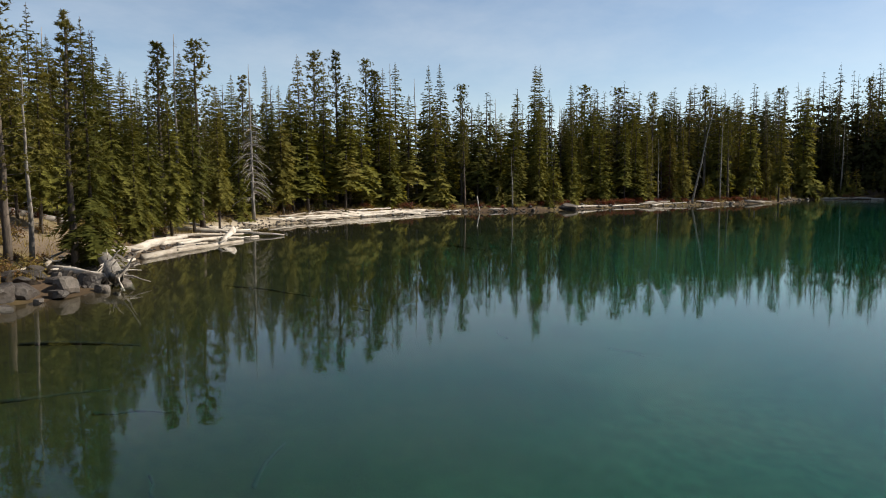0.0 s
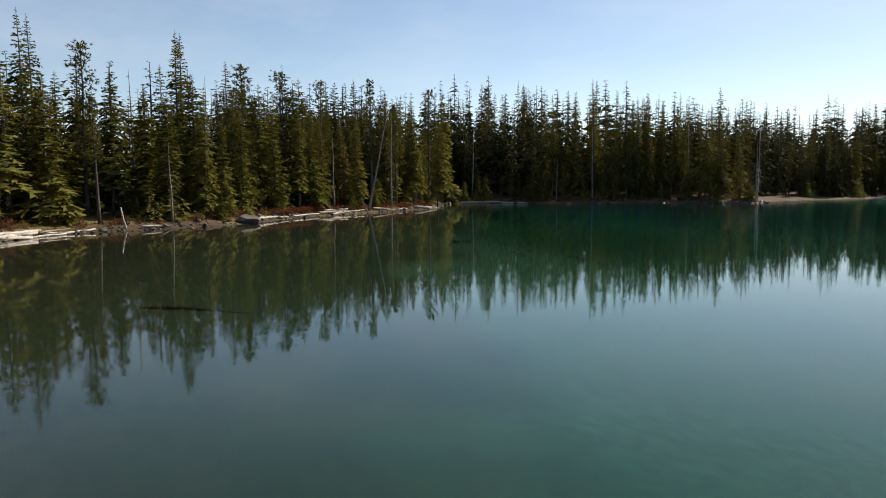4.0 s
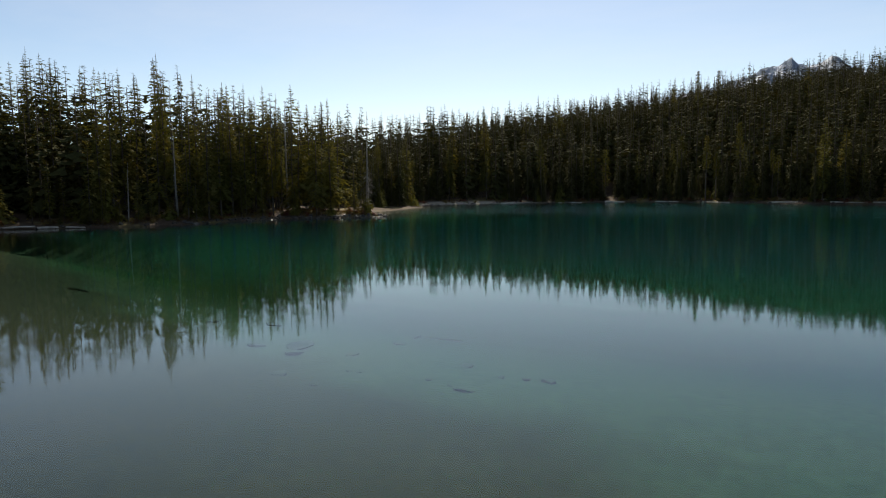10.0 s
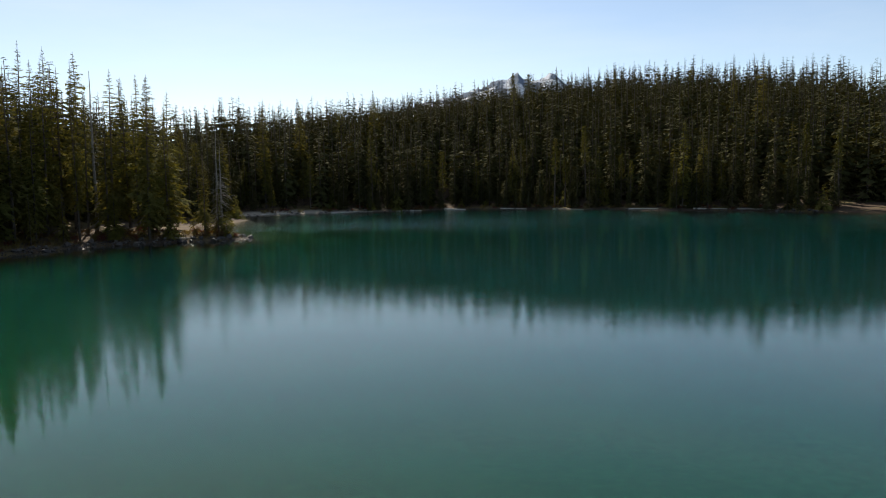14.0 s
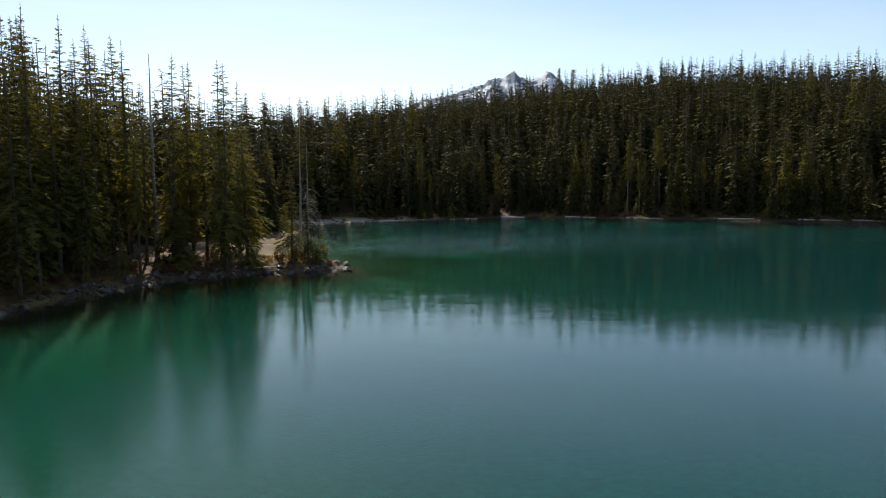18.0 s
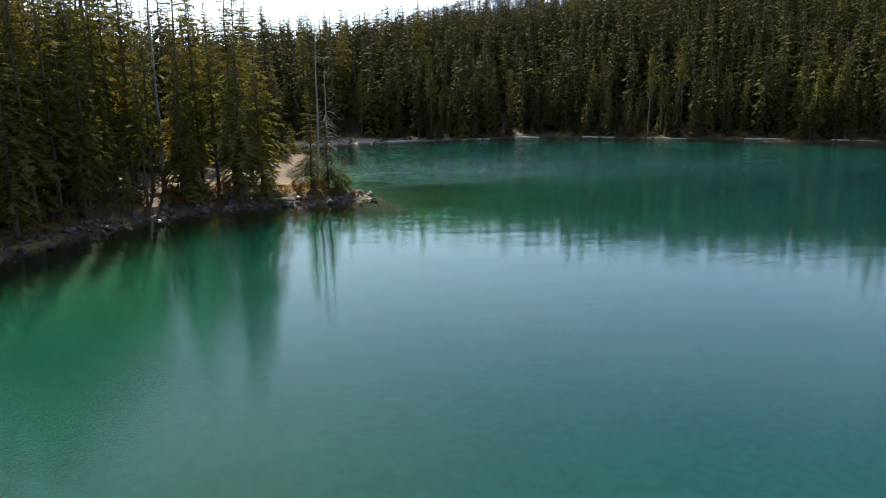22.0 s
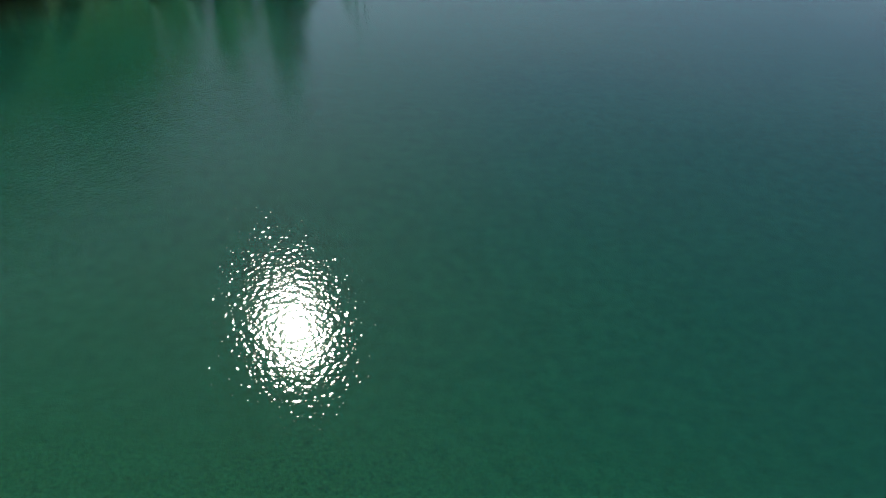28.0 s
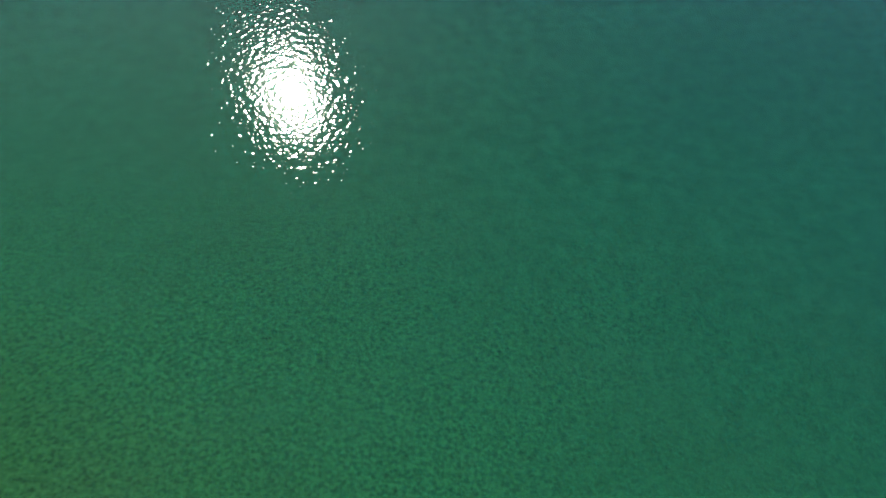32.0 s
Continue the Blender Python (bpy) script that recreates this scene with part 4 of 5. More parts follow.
def forest():
    rng = np.random.default_rng(9)
    near_models, far_models = woods(25, 6, 3, 1.3, 200, 1.15), woods(19, 5, 2, 1.7, 220, 1.15)
    n = 26000
    x, y = rng.uniform(-190, 230, n), rng.uniform(-190, 330, n)
    d = shore_distance(x, y)
    west = ramp(-y, -45, -30)
    hill = ramp(y, 90, 150) * ramp(x, -90, -40)
    seen = ~((x > -35) & (x < -10) & (y > 36) & (y < 68)) & (d > 7 + 6 * ramp(x, 60, 75) * ramp(-y, 60, 70)) & (d < 42 + 113 * hill) & ((y < 40) | (x < 150)) & ((x < 100) | (y > 40) | (d < 24))
    x, y, d, west = x[seen], y[seen], d[seen], west[seen]
    taken = {}
    for a, b, _ in PLACED:
        taken.setdefault((int(a // 3), int(b // 3)), []).append((a, b))
    rows = []
    for a, b, c, w in zip(x, y, d, west):
        cell = (int(a // 3), int(b // 3))
        gap = ((3.3 if c < 10 else 2.7) if -60 < a < -12 and 8 < b < 75 else 2.7 - 0.95 * w * (c < 24)) ** 2
        close = [q for i in (-1, 0, 1) for j in (-1, 0, 1) for q in taken.get((cell[0] + i, cell[1] + j), ())]
        if all((a - p) ** 2 + (b - q) ** 2 > gap for p, q in close):
            taken.setdefault(cell, []).append((a, b))
            rows.append((a, b, c))
    rows = np.array(rows)
    z = ground_height(rows[:, 0], rows[:, 1])
    # crowns wear the darkened needles: the woods' inner shade is in their colour
    for which, name, mat, label in ((0, "forest_crowns", SHADED_NEEDLES, "dense conifer forest behind the shore, its shade toned into dark green crowns"), (1, "forest_trunks", BARK, "grey brown trunks of the forest behind the shore")):
        vs, fs, count = [], [], 0
        r2 = np.random.default_rng(3)
        for (a, b, c), g in zip(rows, z):
            v, f = (far_models if b > 90 or c > 18 else near_models)[r2.integers(5)][which]
            h = skyline(b) * (r2.uniform(0.72, 0.98) if r2.random() < 0.88 else r2.uniform(0.98, 1.14)) / BASE_HEIGHT
            k, w = r2.uniform(0, 6.28), h ** 0.86 * r2.uniform(0.85, 1.25)
            rot = np.array([[math.cos(k) * w, -math.sin(k) * w, 0], [math.sin(k) * w, math.cos(k) * w, 0], [0, 0, h]])
            vs.append(v @ rot.T + (a, b, g - 0.1))
            fs.append(f + count)
            count += len(v)
        v, f = np.concatenate(vs).astype(np.float32), np.concatenate(fs).astype(np.int32)
        me = bpy.data.meshes.new(name)
        me.vertices.add(len(v))
        me.vertices.foreach_set("co", v.ravel())
        me.loops.add(len(f) * 3)
        me.loops.foreach_set("vertex_index", f.ravel())
        me.polygons.add(len(f))
        me.polygons.foreach_set("loop_start", np.arange(len(f), dtype=np.int32) * 3)
        me.materials.append(mat)
        me.update(calc_edges=True)
        tagged(new(name, me), label, "forest", kind="stuff")


forest()

# ---- driftwood ----
def lay(p0, p1):
    """The pose that turns local x from p0 towards p1, at p0."""
    a, b = Vector(p0), Vector(p1)
    return Matrix.Translation(a) @ (b - a).to_track_quat("X", "Z").to_matrix().to_4x4()


def on_ground(x, y, lift=0.0):
    return (x, y, max(float(ground_height(x, y)), -0.06) + lift)


def log_mesh(rng, length, r0, r1, bend, name, mat):
    n = max(5, int(length * 1.6))
    xs = np.linspace(0, length, n)
    s = xs / length
    line = np.column_stack([xs, bend * length * np.sin(s * math.pi) + rng.normal(0, 0.03, n), 0.25 * bend * length * np.sin(s * 5) + rng.normal(0, 0.015, n)])
    sides = 9
    radii = (r0 + (r1 - r0) * s) * (1 + rng.normal(0, 0.05, n))
    v, f = tube(line, radii, sides)
    v = v.reshape(n, sides, 3)
    wob = 1 + 0.10 * np.sin(np.arange(sides) * 2.2 + rng.uniform(0, 6)) + rng.normal(0, 0.03, (n, sides))
    v = line[:, None] + (v - line[:, None]) * wob[:, :, None]
    v[0, :, 0] -= rng.uniform(0, 1.2, sides) * r0
    v[-1, :, 0] += rng.uniform(0, 1.5, sides) * r1
    return mesh_from(name, v.reshape(-1, 3), f, mat, True), line


def log(p0, p1, r0, r1, bend=0.01, stubs=2, label="sun-bleached driftwood log lying on the lake shore", name="driftwood_log", mat=None, seed=0):
    rng = np.random.default_rng(seed + int(abs(p0[0]) * 13 + abs(p0[1]) * 7))
    length = (Vector(p1) - Vector(p0)).length
    root = tagged(new(name), label, "log" if "sunken" not in name else "sunken log", "driftwood along the shore" if "sunken" not in name else "sunken logs on the lake bed")
    me, line = log_mesh(rng, length, r0, r1, bend, name, mat or DRIFTWOOD)
    part("stem", me, root)
    for _ in range(stubs):
        i = rng.integers(1, len(line) - 1)
        k, reach = rng.choice([-0.3, 0.2, 0.5, 2.6, 3.0, 3.4]), rng.uniform(0.2, 0.7)
        e = line[i] + np.array([rng.uniform(0.1, 0.6) * reach, math.cos(k) * reach, math.sin(k) * reach])
        v, f = tube([line[i], (line[i] + e) / 2 + rng.normal(0, 0.03, 3), e], [r1 * 0.6 + 0.015, r1 * 0.4 + 0.01, 0.008], 5)
        part("branch_stub", mesh_from("branch_stub", v, f, mat or DRIFTWOOD, True), root)
    root.matrix_world = lay(p0, p1)
    return root


# pile beside the rocks, then the pale bar of logs
for x0, y0, z0, x1, y1, z1, r0, r1, bend in (
        (79.4, -81.3, 0.30, 76.6, -80.6, 0.28, 0.26, 0.22, 0.02), (76.6, -80.9, 0.24, 68.2, -82.5, 0.40, 0.27, 0.12, 0.02), (66.5, -84.9, 0.62, 63.4, -78.3, 0.10, 0.20, 0.05, 0.01),
        (78.4, -79.4, 0.06, 68.6, -79.0, 0.06, 0.17, 0.11, 0.015), (83.2, -78.0, 0.22, 79.7, -79.1, 0.14, 0.11, 0.08, 0.03), (69.8, -79.6, 0.08, 67.6, -80.0, 0.62, 0.17, 0.20, 0.0),
        (61.5, -86.4, 0.75, 64.2, -82.6, 0.42, 0.10, 0.05, 0.03), (73.6, -81.9, 0.16, 66.2, -80.9, 0.16, 0.15, 0.09, 0.02), (71.5, -81.4, 0.12, 64.6, -79.6, 0.10, 0.12, 0.06, 0.03),
        (70.0, -83.0, 0.40, 65.2, -80.4, 0.28, 0.13, 0.07, 0.03), (75.0, -80.0, 0.10, 70.4, -80.2, 0.12, 0.10, 0.06, 0.03), (66.0, -83.6, 0.42, 61.8, -81.4, 0.30, 0.14, 0.07, 0.02),
        (74.8, -83.4, 0.75, 70.8, -84.4, 0.85, 0.08, 0.05, 0.04), (86.0, -78.5, 0.46, 86.8, -75.8, 0.36, 0.14, 0.10, 0.02), (88.3, -78.4, 0.42, 85.8, -79.0, 0.52, 0.11, 0.06, 0.03),
        (86.4, -78.2, 0.62, 84.0, -79.2, 0.95, 0.07, 0.03, 0.04), (89.4, -78.6, 0.40, 87.2, -79.0, 0.52, 0.08, 0.05, 0.03), (62.6, -84.4, 0.4, 60.8, -82.9, 0.3, 0.2, 0.15, 0.0)):
    log((x0, y0, z0), (x1, y1, z1), r0, r1, bend)
for x0, y0, x1, y1, r0, r1, lift in (
        (47.5, -84.2, 37.6, -81.6, 0.20, 0.12, 0.18), (44.8, -83.2, 34.2, -79.4, 0.24, 0.13, 0.16), (42.0, -82.6, 31.0, -77.9, 0.22, 0.14, 0.2),
        (38.4, -81.6, 27.5, -76.2, 0.22, 0.15, 0.24), (36.2, -80.0, 26.0, -75.4, 0.26, 0.13, 0.14), (35.0, -80.8, 29.2, -78.4, 0.14, 0.08, 0.42),
        (32.6, -79.0, 25.6, -75.0, 0.20, 0.16, 0.3), (41.0, -83.4, 36.2, -81.8, 0.12, 0.07, 0.4), (30.5, -77.0, 24.0, -73.2, 0.15, 0.1, 0.1),
        (49.5, -84.9, 48.2, -84.0, 0.17, 0.13, 0.2), (54.2, -85.2, 53.2, -84.5, 0.16, 0.12, 0.2), (45.6, -84.4, 41.0, -83.9, 0.13, 0.07, 0.3)):
    log(on_ground(x0, y0, lift), on_ground(x1, y1, lift), r0 * 0.62, r1 * 0.7)
for _ in range(26):
    x0, y0 = shore_place(rnd.uniform(LEFT + 42, LEFT + 66), rnd.uniform(-0.4, 1.6))
    k, reach = rnd.uniform(-0.35, 0.35), rnd.uniform(2.0, 6.5)
    way = math.atan2(8.0, -20.0) + k
    log(on_ground(x0, y0, rnd.uniform(0.08, 0.4)), on_ground(x0 + math.cos(way) * reach, y0 + math.sin(way) * reach, rnd.uniform(0.08, 0.4)), rnd.uniform(0.06, 0.13), rnd.uniform(0.03, 0.07), 0.03, 1)
# scattered along the west bank and round the cape
for x0, y0, x1, y1, r0, r1, lift in (
        (24.2, -73.4, 21.6, -71.2, 0.12, 0.08, 0.1), (20.2, -67.6, 19.0, -65.6, 0.10, 0.05, 0.2), (11.6, -56.6, 7.0, -53.6, 0.15, 0.09, 0.15),
        (9.6, -55.8, 5.2, -51.8, 0.13, 0.08, 0.12), (4.2, -51.0, -1.0, -46.6, 0.12, 0.07, 0.1), (-1.2, -46.4, -4.6, -42.0, 0.17, 0.1, 0.2),
        (-1.8, -44.6, -6.2, -40.4, 0.15, 0.1, 0.12), (-2.6, -45.4, -5.6, -41.4, 0.12, 0.07, 0.35), (-4.6, -41.0, -7.6, -38.4, 0.11, 0.06, 0.25),
        (-9.4, -36.4, -11.0, -32.6, 0.10, 0.05, 0.35), (-12.8, -31.4, -14.2, -29.4, 0.10, 0.06, 0.2), (-17.0, -27.0, -18.2, -23.6, 0.19, 0.14, 0.25),
        (-19.2, -24.2, -20.4, -21.6, 0.09, 0.05, 0.15), (-51.6, -2.4, -50.6, 3.2, 0.22, 0.15, 0.15), (-50.2, 3.4, -47.6, 6.0, 0.18, 0.12, 0.15)):
    log(on_ground(x0, y0, lift), on_ground(x1, y1, lift), r0, r1)
for x0, y0, x1, y1, r0, r1 in (
        (-46.6, 5.6, -44.2, 6.8, 0.2, 0.16), (-43.0, 7.3, -40.6, 8.3, 0.12, 0.08), (-18.6, 133.2, -12.4, 135.4, 0.22, 0.12), (-14.4, 134.2, -8.6, 136.0, 0.18, 0.1),
        (-2.6, 136.9, 3.4, 139.8, 0.2, 0.1), (9.6, 143.6, 14.8, 143.2, 0.26, 0.16), (24.0, 138.8, 30.2, 135.2, 0.16, 0.1), (36.4, 131.4, 43.0, 127.2, 0.17, 0.1),
        (52.0, 120.6, 57.4, 115.4, 0.18, 0.1), (63.4, 109.4, 69.4, 104.6, 0.2, 0.12), (70.6, 104.2, 75.6, 99.0, 0.2, 0.1), (61.0, 116.6, 66.4, 110.4, 0.2, 0.1),
        (-33.6, 122.6, -28.4, 127.8, 0.16, 0.1), (-20.6, 41.0, -18.2, 41.4, 0.09, 0.06)):
    log(on_ground(x0, y0, 0.12), on_ground(x1, y1, 0.12), r0, r1)
log(on_ground(66.0, -95.4, 0.35), on_ground(72.6, -87.6, 0.3), 0.26, 0.2, label="fallen grey tree trunk lying on the forest floor", name="fallen_log", mat=DEAD_WOOD)
log(on_ground(81.0, -85.2, 0.25), on_ground(75.4, -85.0, 0.25), 0.2, 0.14, label="fallen grey tree trunk lying on the forest floor", name="fallen_log", mat=DEAD_WOOD)


def root_wad():
    """A washed-up stump: thick stem with twisted bleached roots reaching over the water."""
    rng = np.random.default_rng(5)
    root = tagged(new("root_wad"), "bleached driftwood stump with twisted roots leaning over the water", "driftwood stump")
    stem, _ = log_mesh(rng, 4.5, 0.20, 0.29, 0.03, "stem", DEAD_WOOD)
    part("stem", stem, root)
    for i in range(34):
        k, spread_ = rng.uniform(0, 6.28), rng.uniform(0.25, 0.8)
        d = np.array([rng.uniform(0.2, 1.1), math.cos(k) * spread_, math.sin(k) * spread_])
        p, r, pts = np.array([4.2 + rng.uniform(-1.8, 0.3), 0, 0]), rng.uniform(0.35, 1.15), []
        for q in range(6):
            pts.append(p.copy())
            p = p + d * r / 5
            d = d + rng.normal(0, 0.26, 3)
        v, f = tube(pts, np.linspace(rng.uniform(0.035, 0.075), 0.010, 6), 5)
        part("root", mesh_from("root", v, f, DRIFTWOOD, True), root)
    root.matrix_world = lay((83.7, -78.4, 0.95), (87.6, -74.6, 0.25))


root_wad()
pole = log((20.6, -68.8, -0.1), (20.2, -69.2, 1.9), 0.10, 0.06, 0.02, 0, "leaning broken white pole standing in the shallows", "dead_pole")


def leaning_snag(x, y, h, model, right, angle):
    m = pose(x, y, float(ground_height(x, y)) - 0.1) @ Matrix.Rotation(radians(angle), 4, Vector((-right[1], right[0], 0))) @ Matrix.Rotation(1.0, 4, "Z")
    k = h / BASE_HEIGHT
    ob = copy_thing(MODELS["snag"][model], m @ Matrix.Diagonal((k * 1.1, k * 1.1, k, 1)))
    tagged(ob, "leaning silver grey dead tree on the cape shore")


leaning_snag(-8.6, -37.4, 15.0, 3, (0.645, 0.764), 13)
for models in MODELS.values():
    for root in models:
        for o in (*root.children_recursive, root):
            bpy.data.objects.remove(o)


# ---- rocks ----
def rock_shape(seed, flat, fine=3):
    rng = np.random.default_rng(seed)
    bm = bmesh.new()
    bmesh.ops.create_icosphere(bm, subdivisions=fine, radius=1.0)
    cuts = [(Vector(rng.normal(0, 1, 3)).normalized(), rng.uniform(0.42, 0.82)) for _ in range(13)]
    for v in bm.verts:
        for way, far in cuts:
            over = v.co.dot(way) - far
            if over > 0:
                v.co -= way * over * 0.98
        v.co *= 1 + 0.10 * noise.noise(v.co * 2.2 + Vector((seed, 0, 0))) + 0.07 * noise.noise(v.co * 5)
        v.co.z *= flat
    me = bpy.data.meshes.new("rock")
    bm.to_mesh(me)
    bm.free()
    return me


ROCKS = [rock_shape(i, f) for i, f in enumerate((0.6, 0.75, 0.5, 0.8, 0.65, 0.55))]
SMALL_ROCKS = [rock_shape(20 + i, f, 2) for i, f in enumerate((0.6, 0.75, 0.5, 0.8))]
SMALL_DARK_ROCKS = [me.copy() for me in SMALL_ROCKS]
DARK_ROCKS = [me.copy() for me in ROCKS]
for me in ROCKS + SMALL_ROCKS:
    me.materials.append(ROCK)
for me in DARK_ROCKS + SMALL_DARK_ROCKS:
    me.materials.append(WET_ROCK)


SUNK_ROCKS = [me.copy() for me in ROCKS]
for me in SUNK_ROCKS:
    me.materials.clear()
    me.materials.append(SUNKEN)


def rock(x, y, size, name="boulder", label="rounded grey lava boulder at the water's edge", group="boulders on the shore", sink=0.35, dark=False, stretch=(1, 1, 1), z=None):
    shapes = (SMALL_DARK_ROCKS if dark else SMALL_ROCKS) if name == "shore_rock" else (DARK_ROCKS if dark else ROCKS)
    ob = tagged(new(name, rnd.choice(shapes)), label, name.replace("_", " "), group)
    at = float(ground_height(x, y)) if z is None else z
    ob.matrix_world = pose(x, y, at + size * (0.5 - sink), rnd.uniform(-12, 12), rnd.uniform(-12, 12), rnd.uniform(0, 360)) @ Matrix.Diagonal((size * stretch[0], size * stretch[1], size * stretch[2], 1))
    return ob


for x, y, size in ((89.0, -77.0, 0.62), (88.2, -76.6, 0.55), (88.6, -75.9, 0.7), (87.4, -75.9, 0.75), (86.4, -76.4, 0.85), (85.6, -77.0, 0.9),
                   (84.6, -77.6, 0.8), (83.4, -77.9, 0.95), (82.2, -78.6, 0.8), (89.8, -76.4, 0.6), (90.6, -76.6, 0.7), (91.4, -76.5, 0.5),
                   (81.2, -79.0, 0.85), (85.0, -78.4, 0.55), (86.6, -77.4, 0.5), (87.6, -77.0, 0.45), (80.2, -79.6, 0.6), (92.4, -76.9, 0.6), (87.9, -75.2, 0.4), (89.4, -75.6, 0.42),
                   (88.9, -77.8, 0.6), (87.9, -77.7, 0.7), (86.9, -78.3, 0.6), (85.8, -78.0, 0.75), (84.4, -78.9, 0.7), (83.0, -79.4, 0.95), (81.8, -79.8, 0.8), (90.4, -77.4, 0.5),
                   (91.2, -75.9, 0.36), (90.2, -75.6, 0.34), (86.2, -75.3, 0.5), (85.2, -76.2, 0.6), (83.9, -77.2, 0.5), (82.7, -77.9, 0.42), (80.9, -78.5, 0.4), (79.2, -79.6, 0.45)):
    rock(x, y, size * 0.78, dark=rnd.random() < 0.75, stretch=(rnd.uniform(1.0, 1.35), rnd.uniform(0.8, 1.1), rnd.uniform(0.9, 1.2)))
rock(13.6, -57.9, 1.3, label="large grey rounded boulder standing in the shallows", sink=0.2, stretch=(1.2, 1.05, 1.15), z=-0.05)
for _ in range(280):
    a, b = rnd.choice(((LEFT + 58, CAPE), (COVE_A, POINT_B), (POINT_B - 40, POINT_B + 3), (POINT_B - 26, POINT_B + 3)))
    x, y = shore_place(rnd.uniform(a, b), rnd.uniform(-0.8, 1.8))
    rock(x, y, rnd.uniform(0.14, 0.30) if rnd.random() < 0.7 else rnd.uniform(0.3, 0.55), "shore_rock", "dark angular rock half buried in the shore", "rocks along the shore", 0.3, rnd.random() < 0.7)
for _ in range(60):
    x, y = shore_place(rnd.uniform(BEACH_A + 40, EAST_B), rnd.uniform(-0.5, 1.6))
    rock(x, y, rnd.uniform(0.2, 0.6), "shore_rock", "dark angular rock half buried in the shore", "rocks along the shore", 0.3, rnd.random() < 0.5)


def stones():
    """Shingle along the waterline."""
    rng = np.random.default_rng(12)
    base = []
    for i in range(4):
        bm = bmesh.new()
        bmesh.ops.create_icosphere(bm, subdivisions=1, radius=1.0)
        for v in bm.verts:
            v.co *= rng.uniform(0.75, 1.15)
        base.append((np.array([v.co[:] for v in bm.verts]), [tuple(v.index for v in f.verts) for f in bm.faces]))
        bm.free()
    shape = Shape()
    for a, b, count, top in ((LEFT, CAPE, 1400, 0.16), (COVE_A, POINT_B, 700, 0.11), (POINT_B - 28, POINT_B + 4, 700, 0.12), (BEACH_A + 30, EAST_B, 900, 0.22)):
        for _ in range(count):
            x, y = shore_place(rng.uniform(a, b), rng.normal(0.4, 0.8))
            v, f = base[rng.integers(4)]
            r = rng.uniform(0.04, top)
            k = rng.uniform(0, 6.28)
            turn = np.array([[math.cos(k), -math.sin(k), 0], [math.sin(k), math.cos(k), 0], [0, 0, 0.65]])
            shape.add((v * [1, rng.uniform(0.6, 1), 1]) @ turn.T * r + (x, y, float(LAND(x, y)) + r * 0.2), f)
    tagged(new("shingle", shape.mesh("shingle", WET_ROCK)), "grey stones and pebbles along the waterline", "stones", kind="stuff")


def sampled(xs, ys, zs):
    """A quick reading of the ground's height from its grid."""
    def height(x, y):
        i, j = int(np.clip(np.searchsorted(xs, x) - 1, 0, len(xs) - 2)), int(np.clip(np.searchsorted(ys, y) - 1, 0, len(ys) - 2))
        u, v = (x - xs[i]) / (xs[i + 1] - xs[i]), (y - ys[j]) / (ys[j + 1] - ys[j])
        return (1 - v) * ((1 - u) * zs[j, i] + u * zs[j, i + 1]) + v * ((1 - u) * zs[j + 1, i] + u * zs[j + 1, i + 1])
    return height


LAND = sampled(gx, gy, mz)
stones()


# ---- sunk in the shallows ----
for x0, y0, x1, y1, r in ((55.6, -68.6, 56.9, -64.8, 0.08), (79.9, -74.7, 78.7, -71.2, 0.05), (81.0, -58.5, 81.3, -56.6, 0.03), (80.0, -68.7, 80.2, -68.3, 0.05), (92.7, -74.2, 91.2, -71.9, 0.05), (95.9, -72.1, 94.1, -70.9, 0.045), (95.5, -70.3, 94.6, -69.1, 0.04),
                          (97.0, -66.2, 95.0, -66.4, 0.05), (82.0, -62.4, 80.6, -62.9, 0.05),
                          (26.1, -26.6, 26.8, -28.8, 0.09), (27.7, -23.8, 26.6, -27.1, 0.06), (0.6, -28.9, 2.3, -29.0, 0.1), (98.4, -67.3, 97.4, -67.9, 0.04)):
    log((x0, y0, float(ground_height(x0, y0)) + r * 0.4), (x1, y1, float(ground_height(x1, y1)) + r * 0.4), r, r * 0.7, 0.03, 0,
        "dark waterlogged log lying on the lake bed", "sunken_log", WATERLOGGED)
for x, y, size in ((26.4, -39.7, 0.9), (28.7, -44.3, 0.45), (33.5, -38.7, 0.55), (34.9, -43.0, 0.5), (37.1, -39.9, 0.5), (36.2, -40.0, 0.3), (35.4, -40.3, 0.22),
                   (30.8, -42.4, 0.16), (30.4, -42.5, 0.16), (30.6, -45.0, 0.18), (33.4, -42.2, 0.16), (34.5, -43.8, 0.16), (34.3, -42.6, 0.16), (19.5, -31.9, 0.7),
                   (24.9, -40.3, 0.5), (10.5, -43.7, 0.6), (17.0, -33.8, 0.7), (28.8, -39.4, 0.5), (28.1, -33.7, 0.55), (27.1, -41.1, 0.6)):
    rock(x, y, size * 0.75, "sunken_rock", "dark rock lying under water on the lake bed", "sunken rocks", 0.45, True, (1.3, 0.9, 0.5)).data = rnd.choice(SUNK_ROCKS)


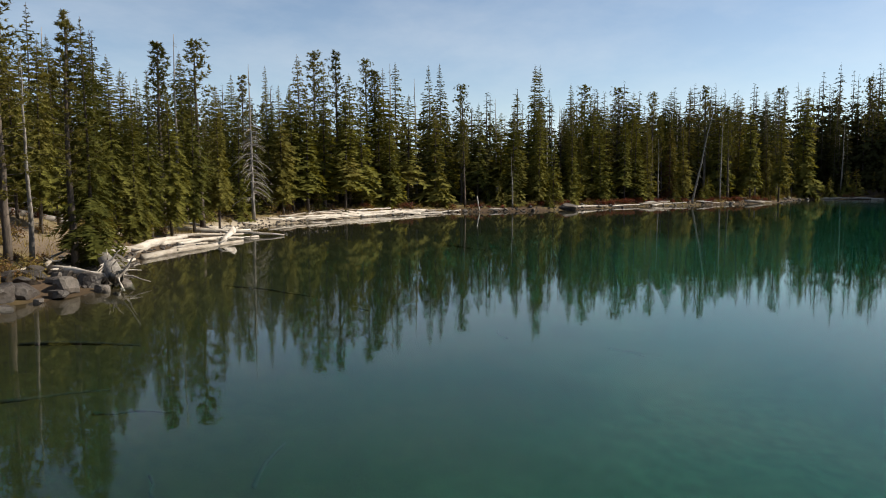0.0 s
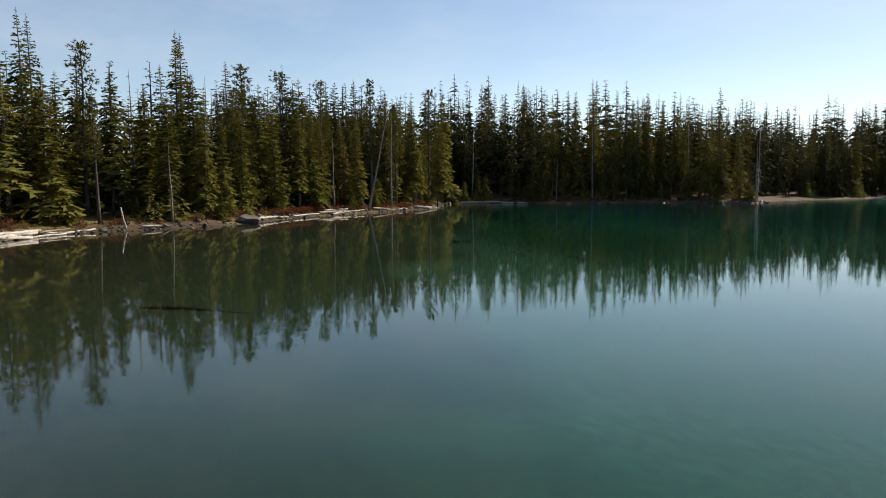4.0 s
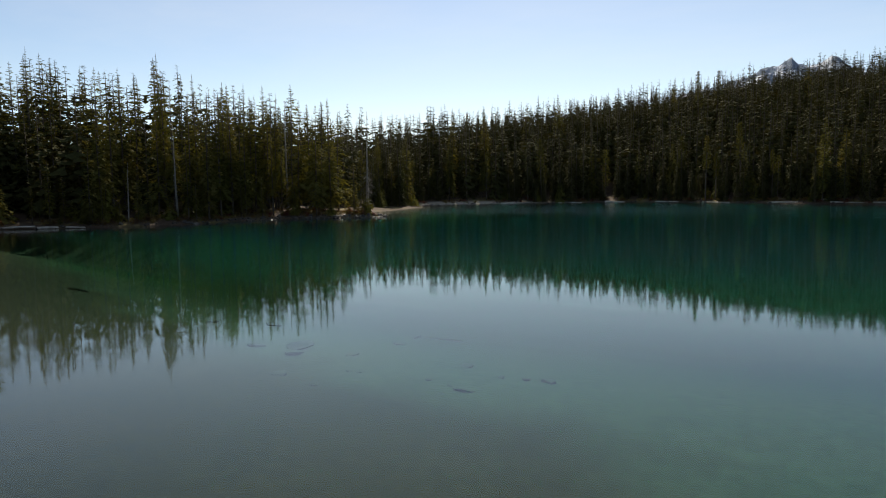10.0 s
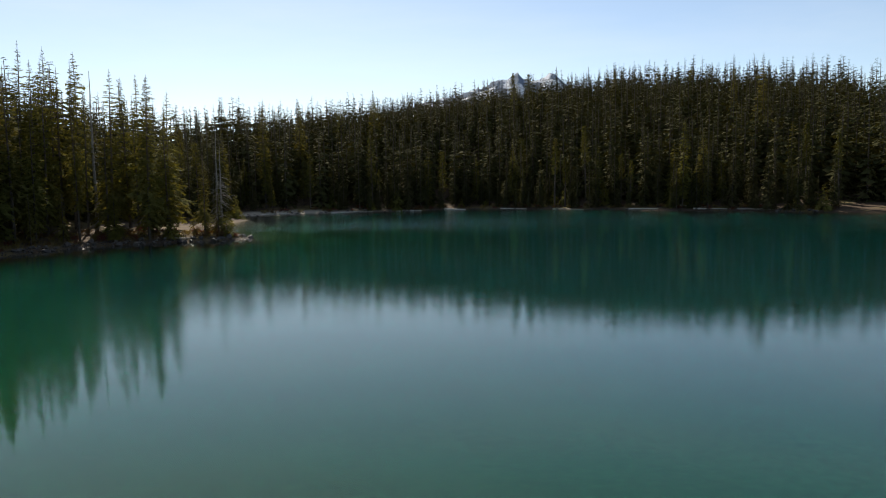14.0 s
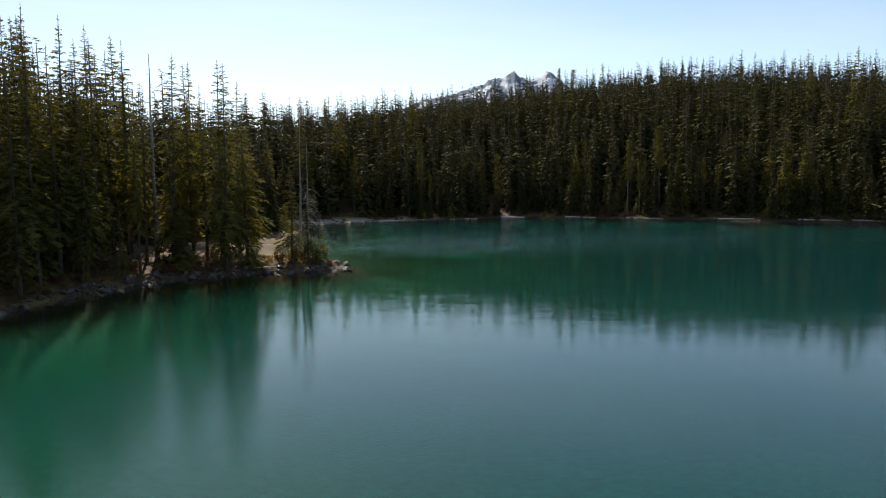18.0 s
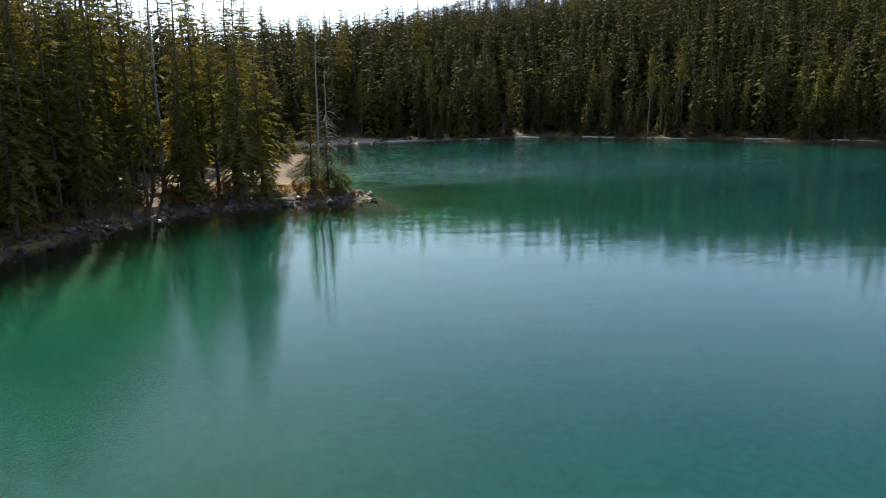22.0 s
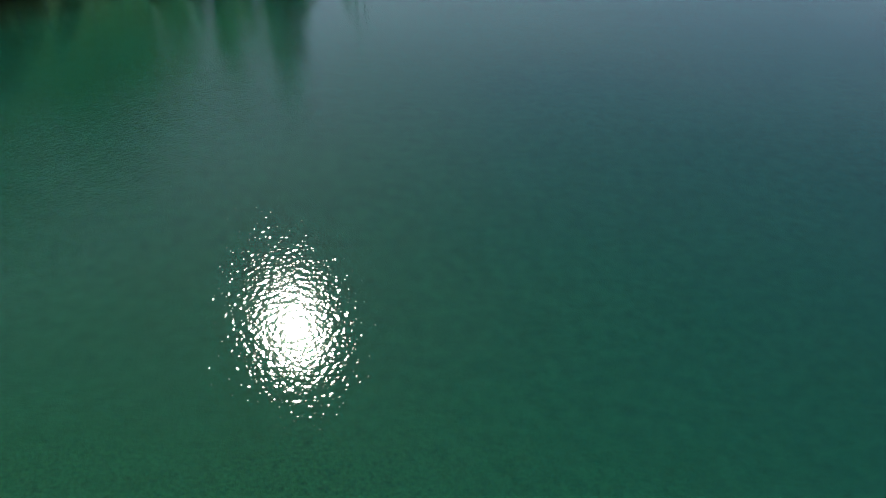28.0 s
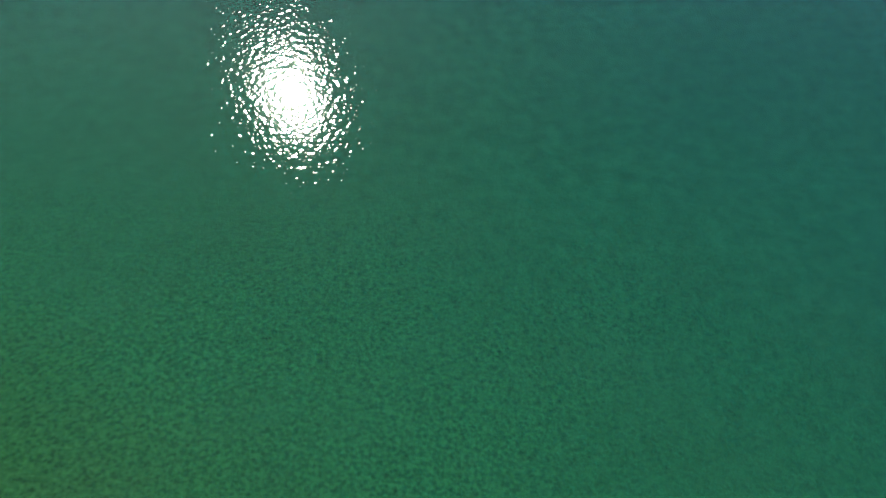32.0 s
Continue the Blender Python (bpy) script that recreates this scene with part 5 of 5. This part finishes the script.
def floating_twigs(x, y, seed):
    """A drowned branch whose twigs break the surface."""
    rng = np.random.default_rng(seed)
    root = tagged(new("drowned_branch"), "thin drowned branch with twigs just above the water", "branch", "drowned branches off the bar")
    for i in range(5):
        at, k = rng.normal(0, 0.7, 2), rng.uniform(0, 6.28)
        pts = [(at[0], at[1], -0.3), (at[0] + 0.12 * math.cos(k), at[1] + 0.12 * math.sin(k), 0.08), (at[0] + 0.5 * math.cos(k), at[1] + 0.5 * math.sin(k), rng.uniform(0.1, 0.3))]
        v, f = tube(pts, [0.03, 0.022, 0.008], 5)
        part("twig", mesh_from("twig", v, f, DEAD_WOOD, True), root)
    root.location = (x, y, 0)
    root.scale = (0.5, 0.5, 0.55)


for i, (x, y) in enumerate(((62.2, -78.7), (60.6, -77.8), (59.2, -77.2), (58.4, -76.8))):
    floating_twigs(x, y, i)

# ---- shrubs and grass ----
def shrub_thing(name, seed, mat, label):
    rng = np.random.default_rng(seed)
    root = tagged(new(name), label, "shrub", "shrubs along the shore")
    leaves, stems = Shape(), Shape()
    for i in range(15):
        k, r, h = rng.uniform(0, 6.28), rng.uniform(0.05, 0.8), rng.uniform(0.45, 1.0)
        tip = np.array([math.cos(k) * r, math.sin(k) * r, h * (1.05 - 0.5 * r)])
        stems.add(*tube([(0.15 * tip[0], 0.15 * tip[1], -0.1), tip * 0.55, tip], [0.02, 0.014, 0.005], 3))
        verts, faces = [], []
        for q in range(18):
            at = tip * rng.uniform(0.45, 1.05) + rng.normal(0, 0.12, 3)
            way, across = rng.normal(0, 1, 3), rng.normal(0, 1, 3)
            n = len(verts)
            verts += [at, at + way * 0.085 + across * 0.03, at + way * 0.035 - across * 0.05]
            faces.append((n, n + 1, n + 2))
        leaves.add(verts, faces)
    part("stem", stems.mesh("stem", BARK), root)
    part("foliage", leaves.mesh("foliage", mat), root)
    return root


BUSHES = [shrub_thing("heather_shrub", 1, SHRUB, "low brown heather shrub on the lake shore"), shrub_thing("heather_shrub", 2, RED_SHRUB, "low rust red heather shrub on the lake shore"),
          shrub_thing("heather_shrub", 3, RED_SHRUB, "low rust red heather shrub on the lake shore"), shrub_thing("huckleberry_shrub", 4, GRASS, "yellow autumn huckleberry shrub on the lake shore")]


def bushes(a, b, count, near, far, kinds, size):
    for _ in range(count):
        x, y = shore_place(rnd.uniform(a, b), rnd.uniform(near, far))
        s = rnd.uniform(*size)
        copy_thing(BUSHES[rnd.choice(kinds)], pose(x, y, float(LAND(x, y)) - 0.03, 0, 0, rnd.uniform(0, 360)) @ Matrix.Diagonal((s * 1.25, s * 1.25, s, 1)))


bushes(LEFT - 4, LEFT + 55, 45, 1.8, 6, (0, 3, 3, 0), (0.35, 0.8))
bushes(LEFT - 6, LEFT + 18, 70, 1.8, 11, (0, 3, 0, 1, 2), (0.3, 0.7))
bushes(LEFT + 55, CAPE - 8, 60, 1.4, 3.5, (0, 1, 2, 3), (0.4, 0.9))
bushes(CAPE - 40, CAPE + 4, 55, 1.2, 3.2, (1, 2, 0), (0.45, 1.0))
bushes(COVE_A, POINT_B - 26, 90, 1.2, 5, (0, 3, 0), (0.4, 1.0))
bushes(POINT_B - 28, POINT_B, 110, 1.2, 8, (0, 3, 0, 3, 1), (0.35, 0.95))
bushes(BEACH_A + 34, EAST_B, 130, 0.9, 5, (0, 3, 2), (0.5, 1.1))
for root in BUSHES:
    for o in (*root.children_recursive, root):
        bpy.data.objects.remove(o)


def grass():
    rng = np.random.default_rng(21)
    verts, faces = [], []
    for a, b, tufts, near, far in ((LEFT - 6, LEFT + 80, 1500, 1.2, 9), (LEFT + 80, CAPE, 400, 1.2, 4), (COVE_A, POINT_B, 700, 1.4, 7), (POINT_B - 28, POINT_B, 700, 1.0, 8), (BEACH_A + 30, EAST_B, 900, 2, 8)):
        for _ in range(tufts):
            x, y = shore_place(rng.uniform(a, b), rng.uniform(near, far))
            if rough(x, y, 6, 9) < -0.1:
                continue
            z = float(LAND(x, y))
            for _ in range(9):
                dx, dy, h = rng.normal(0, 0.12), rng.normal(0, 0.12), rng.uniform(0.15, 0.45)
                n = len(verts)
                k = rng.uniform(0, 6.28)
                verts += [(x + dx, y + dy, z - 0.02), (x + dx + 0.03 * math.cos(k), y + dy + 0.03 * math.sin(k), z - 0.02), (x + dx * 2.2, y + dy * 2.2, z + h)]
                faces.append((n, n + 1, n + 2))
    tagged(new("grass", mesh_from("grass", verts, faces, GRASS)), "yellow dry autumn grass along the shore", "grass", kind="stuff")


grass()
